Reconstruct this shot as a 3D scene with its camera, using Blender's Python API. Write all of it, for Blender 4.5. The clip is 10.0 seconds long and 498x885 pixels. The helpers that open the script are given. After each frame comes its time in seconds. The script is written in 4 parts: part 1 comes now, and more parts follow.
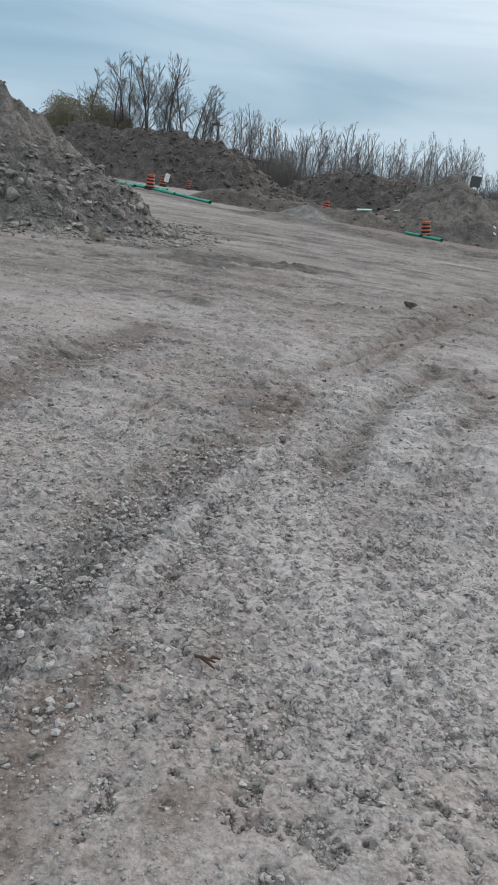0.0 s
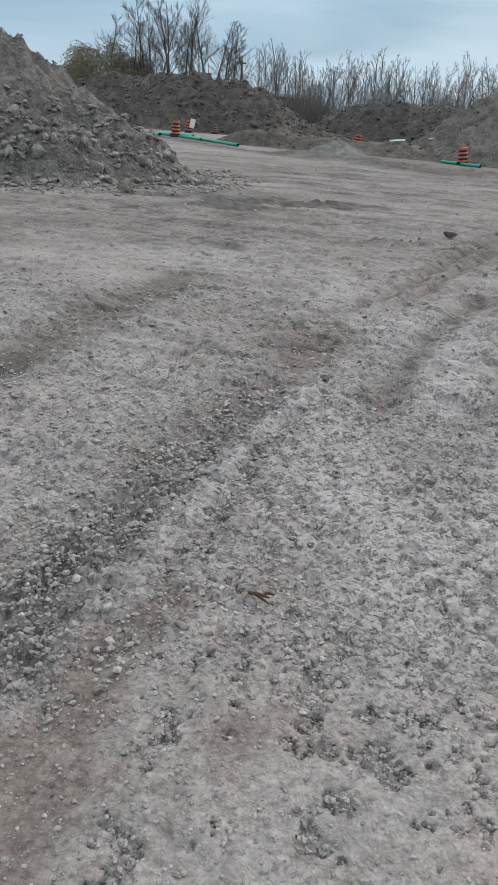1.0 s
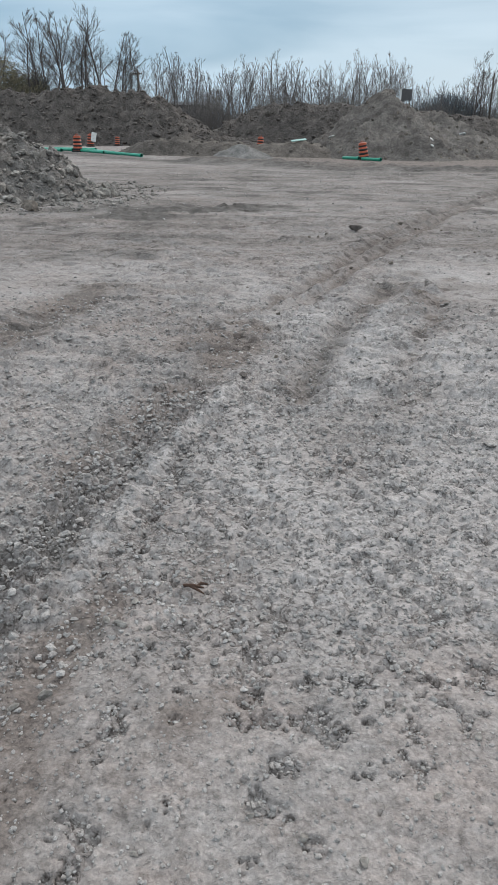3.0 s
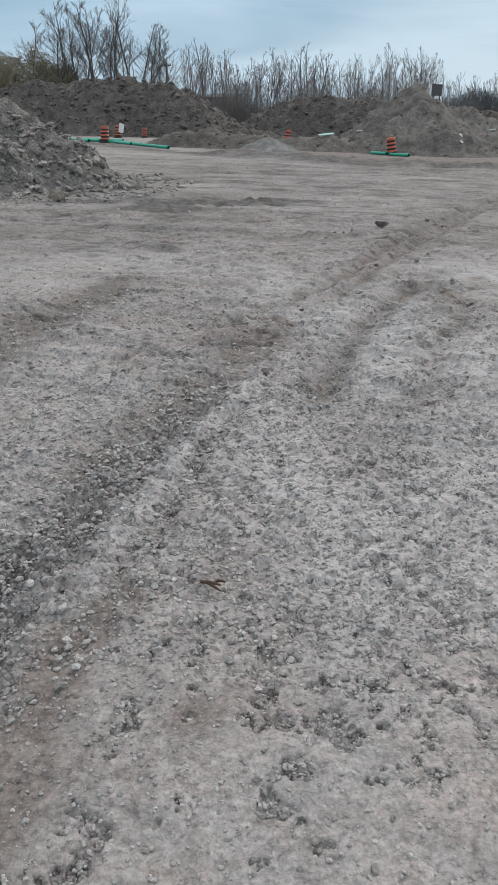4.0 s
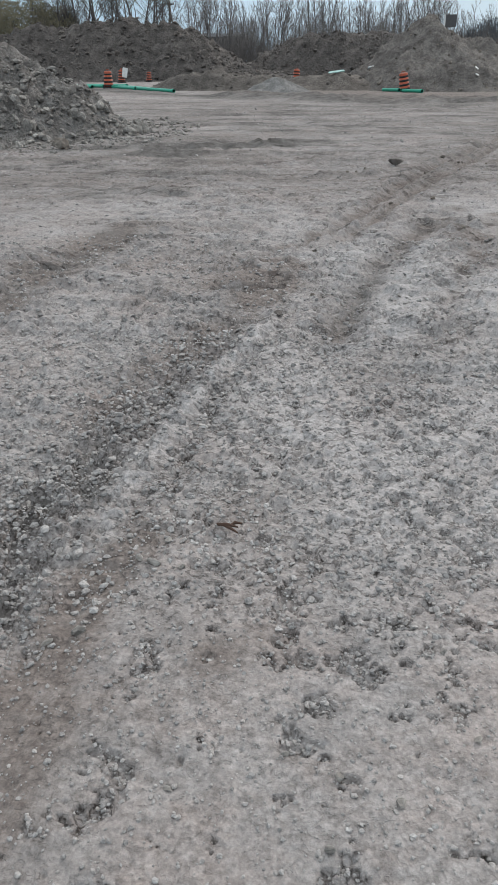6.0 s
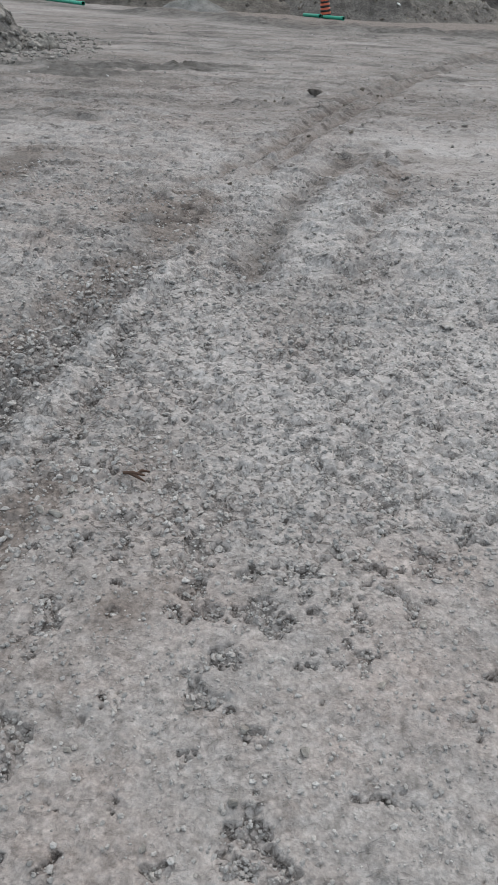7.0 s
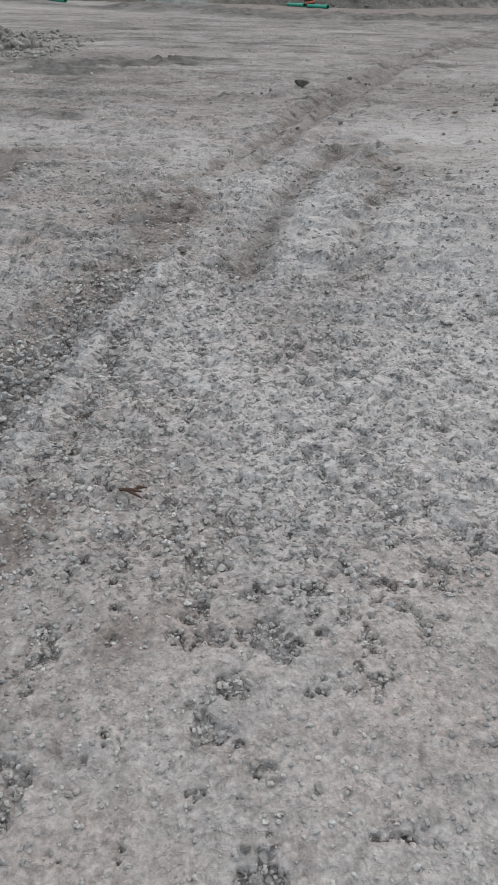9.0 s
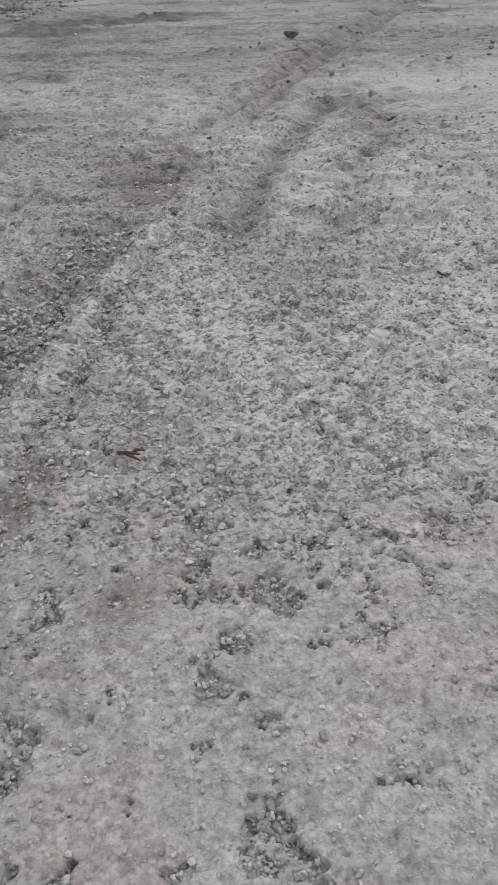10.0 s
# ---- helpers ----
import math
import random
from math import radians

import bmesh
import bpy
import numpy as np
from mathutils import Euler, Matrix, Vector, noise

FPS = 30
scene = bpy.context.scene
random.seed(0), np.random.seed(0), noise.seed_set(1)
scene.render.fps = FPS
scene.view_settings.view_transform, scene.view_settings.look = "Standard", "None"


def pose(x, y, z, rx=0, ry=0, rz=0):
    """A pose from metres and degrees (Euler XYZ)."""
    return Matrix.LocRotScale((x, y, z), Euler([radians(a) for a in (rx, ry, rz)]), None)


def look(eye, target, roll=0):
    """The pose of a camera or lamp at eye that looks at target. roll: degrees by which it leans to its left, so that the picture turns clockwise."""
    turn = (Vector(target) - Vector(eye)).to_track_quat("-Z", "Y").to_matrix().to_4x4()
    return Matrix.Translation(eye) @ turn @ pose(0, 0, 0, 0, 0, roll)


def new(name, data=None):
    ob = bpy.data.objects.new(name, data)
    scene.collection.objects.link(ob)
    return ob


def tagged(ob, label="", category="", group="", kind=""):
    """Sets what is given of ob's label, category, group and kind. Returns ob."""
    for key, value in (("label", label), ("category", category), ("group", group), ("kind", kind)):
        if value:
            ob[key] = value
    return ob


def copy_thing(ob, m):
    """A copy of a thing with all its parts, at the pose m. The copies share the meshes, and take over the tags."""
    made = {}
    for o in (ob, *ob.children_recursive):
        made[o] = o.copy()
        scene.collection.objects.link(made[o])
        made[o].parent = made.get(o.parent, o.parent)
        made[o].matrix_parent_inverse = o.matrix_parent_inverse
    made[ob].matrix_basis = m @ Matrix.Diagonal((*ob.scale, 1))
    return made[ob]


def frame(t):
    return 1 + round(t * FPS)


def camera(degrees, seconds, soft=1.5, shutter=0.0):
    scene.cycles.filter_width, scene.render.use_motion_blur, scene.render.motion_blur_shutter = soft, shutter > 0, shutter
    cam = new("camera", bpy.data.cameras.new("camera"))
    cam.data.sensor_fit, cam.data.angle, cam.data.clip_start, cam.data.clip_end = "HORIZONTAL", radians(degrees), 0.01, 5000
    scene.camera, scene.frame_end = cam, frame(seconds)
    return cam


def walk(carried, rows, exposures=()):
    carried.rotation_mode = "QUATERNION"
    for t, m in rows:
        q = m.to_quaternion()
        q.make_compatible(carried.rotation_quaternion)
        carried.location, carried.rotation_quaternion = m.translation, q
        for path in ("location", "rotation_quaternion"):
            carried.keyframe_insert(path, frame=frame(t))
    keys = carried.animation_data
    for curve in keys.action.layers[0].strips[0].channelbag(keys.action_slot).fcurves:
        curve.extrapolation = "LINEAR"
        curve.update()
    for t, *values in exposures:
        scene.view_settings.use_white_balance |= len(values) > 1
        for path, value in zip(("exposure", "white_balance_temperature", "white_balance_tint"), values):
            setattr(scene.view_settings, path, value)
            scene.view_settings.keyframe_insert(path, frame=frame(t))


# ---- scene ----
cam = camera(37.7, 10.0)
PATH = [
    (0, (0.134, 0.16, 1.544), (0.033, 2.043, 0.877), 8.8),
    (0.5, (0.129, 0.147, 1.517), (-0.018, 2.005, 0.793), 5.5),
    (1, (0.138, 0.174, 1.494), (-0.06, 1.992, 0.685), 4.4),
    (1.5, (0.153, 0.155, 1.484), (0.023, 1.992, 0.704), 0.3),
    (1.6, (0.153, 0.148, 1.485), (0.117, 1.964, 0.648), 0.7),
    (2, (0.183, 0.119, 1.474), (0.135, 1.909, 0.583), 0.7),
    (2.5, (0.226, 0.081, 1.498), (0.223, 1.91, 0.689), 0.5),
    (2.7, (0.214, 0.081, 1.496), (0.203, 1.919, 0.708), 0.6),
    (3.8, (0.197, 0.069, 1.499), (0.147, 1.902, 0.701), 0.6),
    (4, (0.199, 0.095, 1.503), (0.123, 1.925, 0.699), 1.4),
    (4.5, (0.2, 0.093, 1.508), (0.132, 1.929, 0.715), 2.7),
    (5, (0.183, 0.116, 1.488), (0.05, 1.914, 0.622), 2.4),
    (5.2, (0.187, 0.113, 1.487), (0.07, 1.908, 0.612), 2.0),
    (6.3, (0.198, 0.175, 1.413), (0.087, 1.903, 0.413), -1.2),
    (6.5, (0.2, 0.2, 1.405), (0.13, 1.876, 0.316), -1.0),
    (6.7, (0.213, 0.207, 1.402), (0.239, 1.858, 0.273), 0.4),
    (7, (0.233, 0.225, 1.419), (0.343, 1.913, 0.352), 3.0),
    (7.5, (0.212, 0.233, 1.447), (0.319, 1.954, 0.433), 4.0),
    (8, (0.203, 0.265, 1.446), (0.256, 2.005, 0.461), 1.7),
    (8.5, (0.21, 0.309, 1.428), (0.24, 2.03, 0.41), -0.1),
    (9, (0.235, 0.329, 1.42), (0.349, 2.007, 0.338), 1.1),
    (9.1, (0.26, 0.326, 1.426), (0.396, 2.008, 0.353), -0.6),
    (9.2, (0.272, 0.297, 1.462), (0.356, 2.06, 0.522), -0.9),
    (9.5, (0.212, 0.325, 1.437), (0.326, 2.007, 0.362), 3.2),
    (10, (0.263, 0.327, 1.392), (0.357, 1.953, 0.231), -1.6),
]
walk(cam, [(t, look(eye, target, roll)) for t, eye, target, roll in PATH],
     [(0, -0.14), (1, -0.07), (2.5, -0.04), (4.5, -0.06), (5.2, -0.08), (6.5, -0.03), (10, -0.02)])

# ---- world, sun, exposure ----
SUN_AZ, SUN_EL = radians(24), radians(33)
world = bpy.data.worlds.new("overcast_sky")
scene.world = world
world.use_nodes = True
wn, wl = world.node_tree.nodes, world.node_tree.links
wn.clear()
w_out = wn.new("ShaderNodeOutputWorld")
w_bg = wn.new("ShaderNodeBackground")
w_sky = wn.new("ShaderNodeTexSky")
w_sky.sky_type, w_sky.sun_disc = "NISHITA", False
w_sky.sun_elevation, w_sky.sun_rotation = SUN_EL, SUN_AZ
w_sky.dust_density, w_sky.air_density = 2.0, 1.0
w_co = wn.new("ShaderNodeTexCoord")
w_map = wn.new("ShaderNodeMapping")
w_map.inputs["Scale"].default_value = (1.2, 1.2, 9.0)
w_map.inputs["Rotation"].default_value = (radians(3), 0, 0.4)
w_noise = wn.new("ShaderNodeTexNoise")
w_noise.inputs["Scale"].default_value = 1.6
w_noise.inputs["Detail"].default_value = 6.0
w_noise.inputs["Roughness"].default_value = 0.45
w_noise.inputs["Distortion"].default_value = 0.5
w_ramp = wn.new("ShaderNodeValToRGB")
w_ramp.color_ramp.elements[0].position, w_ramp.color_ramp.elements[0].color = 0.38, (3.65, 5.9, 7.9, 1)
w_ramp.color_ramp.elements[1].position, w_ramp.color_ramp.elements[1].color = 0.62, (6.1, 8.3, 10.2, 1)
w_mix = wn.new("ShaderNodeMixRGB")
w_mix.inputs[0].default_value = 0.88
wl.new(w_co.outputs["Generated"], w_map.inputs["Vector"])
wl.new(w_map.outputs[0], w_noise.inputs["Vector"])
wl.new(w_noise.outputs["Fac"], w_ramp.inputs[0])
wl.new(w_sky.outputs[0], w_mix.inputs[1])
wl.new(w_ramp.outputs[0], w_mix.inputs[2])
# an overcast dome: brighter and whiter towards the zenith
w_sep = wn.new("ShaderNodeSeparateXYZ")
wl.new(w_co.outputs["Generated"], w_sep.inputs[0])
w_up = wn.new("ShaderNodeValToRGB")
w_up.color_ramp.elements[0].position, w_up.color_ramp.elements[0].color = 0.12, (1, 1, 1, 1)
w_up.color_ramp.elements[1].position, w_up.color_ramp.elements[1].color = 0.75, (3.75, 2.8, 2.3, 1)
w_dome = wn.new("ShaderNodeMixRGB")
w_dome.blend_type = "MULTIPLY"
w_dome.inputs[0].default_value = 1.0
wl.new(w_sep.outputs[2], w_up.inputs[0])
wl.new(w_mix.outputs[0], w_dome.inputs[1])
wl.new(w_up.outputs[0], w_dome.inputs[2])
wl.new(w_dome.outputs[0], w_bg.inputs["Color"])
w_bg.inputs["Strength"].default_value = 0.085
wl.new(w_bg.outputs[0], w_out.inputs[0])

sun = new("sun", bpy.data.lights.new("sun", "SUN"))
sun.data.energy, sun.data.angle, sun.data.color = 1.5, radians(10), (1.0, 0.92, 0.84)
sun.matrix_world = look((0, 0, 40), (40 * -math.sin(SUN_AZ) * math.cos(SUN_EL), -40 * math.cos(SUN_AZ) * math.cos(SUN_EL), 40 - 40 * math.sin(SUN_EL)))


# ---- noise ----
RNG = np.random.default_rng(7)
TABLE = RNG.random((256, 256)).astype(np.float32).ravel()


def vnoise(x, y, scale, seed=0):
    """Smooth value noise in -1..1 on a lattice of that many metres."""
    x = np.asarray(x, np.float32) / np.float32(scale) + np.float32(37.3 * seed)
    y = np.asarray(y, np.float32) / np.float32(scale) - np.float32(21.7 * seed)
    fi, fj = np.floor(x), np.floor(y)
    u, v = x - fi, y - fj
    i, j = fi.astype(np.int32), fj.astype(np.int32)
    u, v = u * u * u * (u * (u * 6 - 15) + 10), v * v * v * (v * (v * 6 - 15) + 10)
    i0, i1, j0, j1 = (i & 255) << 8, ((i + 1) & 255) << 8, j & 255, (j + 1) & 255
    a, c = TABLE[i0 | j0], TABLE[i0 | j1]
    a = a + (TABLE[i1 | j0] - a) * u
    c = c + (TABLE[i1 | j1] - c) * u
    return (a + (c - a) * v) * 2 - 1


def fbm(x, y, scale, octaves=4, seed=0, gain=0.5):
    total, amp = 0.0, 1.0
    for n in range(octaves):
        total = total + amp * vnoise(x, y, scale / 2.03**n, seed + 3 * n)
        amp *= gain
    return total


def smooth(a, b, x):
    s = np.clip((x - a) / (b - a), 0, 1)
    return s * s * (3 - 2 * s)


def along(x, y, line):
    """Distance to a line of points (signed: plus on its right) and the length along it."""
    best, sign, run = np.full(np.shape(x), 1e9), np.ones(np.shape(x)), np.zeros(np.shape(x))
    start = 0.0
    for (ax, ay), (bx, by) in zip(line, line[1:]):
        dx, dy = bx - ax, by - ay
        size = math.hypot(dx, dy)
        f = np.clip(((x - ax) * dx + (y - ay) * dy) / size**2, 0, 1)
        d = np.hypot(x - ax - f * dx, y - ay - f * dy)
        near = d < best
        best = np.where(near, d, best)
        sign = np.where(near, np.where((x - ax) * dy - (y - ay) * dx > 0, 1.0, -1.0), sign)
        run = np.where(near, start + f * size, run)
        start += size
    return best, sign, run


def bump(d, width):
    return np.exp(-((d / width) ** 2))


# ---- the shape of the ground ----
RIDGE = [(-0.50, 1.9), (-0.42, 2.45), (-0.38, 2.71), (-0.31, 3.05), (-0.27, 3.37), (-0.19, 3.64), (-0.07, 4.02), (0.08, 4.55)]
LOOSE = [(-0.86, 1.5), (-0.72, 1.9), (-0.67, 2.3), (-0.64, 2.56), (-0.58, 2.8), (-0.50, 3.1), (-0.42, 3.4), (-0.30, 3.8), (-0.14, 4.2)]
FURROW = [(-0.29, 2.4), (-0.26, 2.63), (-0.21, 2.88), (-0.18, 3.19), (-0.11, 3.55), (0.0, 4.08), (0.2, 4.6)]
BROWN = [(-0.50, 1.1), (-0.47, 1.4), (-0.45, 1.63), (-0.41, 1.77), (-0.38, 1.93), (-0.33, 2.12)]
RUT_A = [(-0.35, 5.9), (0.13, 6.48), (0.42, 7.05), (0.69, 7.7), (0.97, 8.44), (1.56, 10.25), (2.15, 11.8), (2.92, 13.6), (4.1, 16.2), (5.6, 19.2), (11.0, 29.0)]
RUT_A2 = [(0.45, 6.4), (0.95, 7.7), (1.47, 9.2), (2.02, 10.6), (2.56, 11.84), (3.46, 14.0), (4.6, 16.5), (6.1, 19.3), (11.6, 29.0)]
RUT_B = [(0.28, 3.4), (0.40, 4.07), (0.57, 4.75), (0.73, 5.38), (0.89, 6.0), (1.15, 6.76), (1.46, 7.46), (1.95, 8.5)]
STRIP = [(0.70, 3.9), (0.86, 4.86), (1.0, 5.52), (1.21, 6.17), (1.45, 7.0), (1.7, 7.5)]
RUT_C = [(1.0, 3.9), (1.09, 4.33), (1.25, 4.97), (1.46, 5.66), (1.70, 6.34), (1.93, 7.08), (2.3, 8.2)]
BAND = [(-0.95, 2.5), (-0.80, 2.9), (-0.64, 3.3), (-0.51, 3.7), (-0.36, 4.1), (-0.17, 4.6), (-0.02, 5.2), (0.1, 5.8)]
LANE = [(-0.1, 5.4), (0.3, 6.4), (0.69, 7.4), (1.22, 8.82), (1.8, 10.4), (2.36, 11.82), (3.2, 13.8), (4.35, 16.35), (5.85, 19.25), (11.3, 29.0)]
BAND_B = [(-2.0, 3.0), (-1.86, 4.4), (-1.78, 5.2), (-1.72, 5.8), (-1.60, 6.35), (-1.50, 6.9), (-1.40, 7.4)]
PITS = [(0.31, 1.27, 0.07), (0.29, 1.15, 0.055), (0.33, 1.07, 0.05), (0.29, 0.99, 0.06), (0.19, 0.96, 0.06), (0.21, 1.19, 0.035), (0.40, 1.57, 0.07), (0.49, 1.45, 0.05), (0.22, 1.60, 0.06),
        (0.46, 1.73, 0.08), (0.66, 1.42, 0.07), (0.74, 1.60, 0.09), (0.28, 1.47, 0.045), (0.21, 1.34, 0.04), (-0.2, 1.14, 0.055), (-0.21, 1.25, 0.04), (-0.28, 0.98, 0.045), (-0.19, 0.94, 0.045),
        (-0.08, 1.07, 0.03), (-0.06, 0.96, 0.035), (0.39, 0.90, 0.05), (-0.22, 1.41, 0.03), (-0.16, 1.62, 0.05)]
EDGE = [(-18.0, 55.0), (-12.0, 48.0), (-5.8, 40.2), (-1.5, 36.2), (2.9, 33.4), (6.2, 32.3), (9.2, 32.0), (14.0, 31.0), (24.0, 31.0)]


def crust_at(x, y):
    """1 on smooth crust, 0 in the pits of loose stone."""
    x, y = np.asarray(x, float), np.asarray(y, float)
    hole = np.zeros(np.shape(x))
    for cx, cy, r in PITS:
        hole = np.maximum(hole, np.exp(-(((x - cx) / (1.3 * r)) ** 2 + ((y - cy) / (1.3 * r)) ** 2)))
    middle = smooth(1.55, 2.0, y) * smooth(-0.55, -0.3, x) * (1 - smooth(0.75, 1.15, x - 0.12 * y))
    open_yard = smooth(2.2, 3.4, y) * (1 - middle)
    hole = 0.42 * hole + 0.22 * middle + 0.08 * open_yard
    hole = hole + 0.36 * fbm(x, y, 0.075, 4, 1, 0.72) + 0.14 * vnoise(x, y, 0.33, 2)
    return 1 - smooth(0.36, 0.52, hole)


def ground_z(x, y):
    x, y = np.asarray(x, float), np.asarray(y, float)
    dist = np.hypot(x, y)
    near = 1 - smooth(6, 16, dist)
    z = 0.022 * fbm(x, y, 6.0, 2, 5) * smooth(3, 14, dist) + 0.012 * fbm(x, y, 0.9, 2, 9) * smooth(0.6, 2.5, dist)
    # crust with pits of loose stone
    crust = crust_at(x, y)
    z = z + (0.013 * crust + 0.010 * fbm(x, y, 0.06, 3, 4, 0.6) * (1.25 - 0.85 * crust)) * near
    z = z + 0.005 * vnoise(x, y, 0.02, 8) * near * (1.25 - 0.9 * crust)
    # stones and broken crust pressed flat across the middle, larger plates further off
    mid = smooth(1.6, 2.3, y) * (1 - smooth(4.2, 6.5, y))
    z = z + mid * (0.015 * smooth(0.1, 0.5, fbm(x, y, 0.085, 3, 15, 0.65)) + 0.006 * fbm(x, y, 0.035, 2, 16))
    plates = smooth(3.0, 4.5, y) * (1 - smooth(13, 19, y))
    z = z + plates * smooth(-0.45, 0.2, fbm(x, y, 1.1, 2, 26)) * 0.030 * smooth(0.05, 0.35, fbm(x * 0.55, y, 0.15, 4, 25, 0.65))
    z = z + 0.016 * fbm(x * 0.6, y, 0.5, 4, 14, 0.6) * smooth(4, 12, dist)
    # the pale ridge between wheel tracks, the furrow and the loose stone beside it
    d, s, run = along(x, y, RIDGE)
    z = z + 0.036 * bump(d, 0.065) * (0.75 + 0.6 * fbm(x, y, 0.12, 3, 3, 0.6)) * smooth(0, 0.5, run) * (1 - smooth(2.5, 2.8, run))
    d, s, run = along(x, y, FURROW)
    z = z - 0.030 * bump(d, 0.05) * smooth(0, 0.3, run) * (1 - smooth(1.9, 2.3, run)) * (0.7 + 0.8 * fbm(x, y, 0.1, 3, 18, 0.6))
    d, s, run = along(x, y, LOOSE)
    zone = bump(d, 0.24 - 0.045 * run) * (1 - smooth(2.6, 3.0, run))
    z = z - 0.030 * zone + 0.036 * zone * fbm(x, y, 0.09, 4, 6, 0.7) + 0.024 * zone * np.abs(vnoise(x, y, 0.045, 11))
    d, s, run = along(x, y, BROWN)
    z = z - 0.016 * bump(d, 0.10) - 0.012 * crust * bump(d, 0.08)
    # wheel ruts with tread marks
    for line, deep, wide in ((RUT_A, 0.065, 0.08), (RUT_A2, 0.045, 0.08), (RUT_B, 0.065, 0.11), (RUT_C, 0.045, 0.09), (BAND, 0.025, 0.12), (BAND_B, 0.05, 0.18)):
        d, s, run = along(x, y, line)
        wide = wide * (1 + 0.03 * run)
        whole = sum(math.dist(a, b) for a, b in zip(line, line[1:]))
        ends = smooth(0, 1.0, run) * (1 - smooth(0.7, 1.0, run / whole))
        ragged = 0.9 + 0.4 * fbm(x, y, 0.2, 3, 17, 0.6)
        z = z + ends * (-deep * bump(d, wide) * ragged + 0.35 * deep * bump(d - 1.9 * wide, wide * 0.6) * (0.4 + 1.2 * fbm(x, y, 0.16, 3, 19, 0.6)))
    # tyre lug marks: short bars across the lanes
    for line, off, wide, tread, high in ((RUT_A, -0.24, 0.17, 0.20, 0.024), (RUT_A2, -0.22, 0.16, 0.23, 0.016), (RUT_C, -0.22, 0.22, 0.17, 0.024), (BAND_B, 0.42, 0.22, 0.19, 0.024), (BAND, -0.35, 0.3, 0.17, 0.024)):
        d, s, run = along(x, y, line)
        lug = np.sin(run * 6.283 / tread + (s * d - off) * 5 + 2.2 * vnoise(x, y, 0.45, 13))
        z = z + high * bump(s * d - off, wide) * smooth(0.0, 0.7, lug) * smooth(-0.35, 0.35, fbm(x, y, 0.5, 2, 20)) * smooth(0, 0.5, run)
    # a scraped lip where a blade stopped, and the ledge over the red patch
    for ax, ay, bx, by, high in ((1.53, 7.74, 1.97, 7.58, 0.05), (-0.12, 5.8, 0.16, 6.08, 0.045), (-0.72, 9.25, -0.48, 8.9, 0.05)):
        d, _, _ = along(x, y, [(ax, ay), (bx, by)])
        z = z + high * bump(d, 0.07) * (0.7 + 0.6 * fbm(x, y, 0.14, 2, 22))
    # broad washboard of tyre marks across the middle of the yard
    wash = smooth(2.6, 4.0, y) * (1 - smooth(13, 20, y))
    z = z + wash * 0.010 * np.sin((y + 0.25 * x) * 24 + 5 * vnoise(x, y, 0.8, 23)) * smooth(-0.1, 0.6, vnoise(x, y, 1.0, 29))
    # low dark heaps scraped up round the mud patch
    for cx, cy, w, h in ((-2.5, 14.9, 0.6, 0.05), (-1.8, 14.2, 0.5, 0.05), (-1.2, 15.0, 0.7, 0.05), (-0.3, 15.5, 0.6, 0.05), (-1.0, 16.2, 0.9, 0.04), (0.72, 11.2, 0.3, 0.05), (1.2, 11.4, 0.35, 0.05), (-1.5, 9.5, 0.6, 0.035), (1.9, 7.7, 0.35, 0.02)):
        z = z + h * np.exp(-(((x - cx) / w) ** 2 + ((y - cy) / (0.45 * w)) ** 2)) * (0.6 + 1.6 * fbm(x, y, 0.28, 3, 31))
    # scraped ridge at the far rim of the yard, with the slow fall of the land
    d, s, run = along(x, y, EDGE)
    z = z + smooth(-5.5, -1.5, x) * 0.26 * bump(d, 0.9) * (0.6 + 0.8 * fbm(x, y, 1.6, 3, 37)) + smooth(-5.5, -1.5, x) * 0.2 * bump(d - 3.2, 1.1) * np.where(s < 0, 1, 0) * (0.5 + 0.8 * fbm(x, y, 1.2, 3, 41))
    z = z + smooth(30, 50, y) * (0.09 * smooth(0, -10, x) - 0.07 * smooth(0, 6, x)) * (1 - smooth(60, 90, y))
    return z


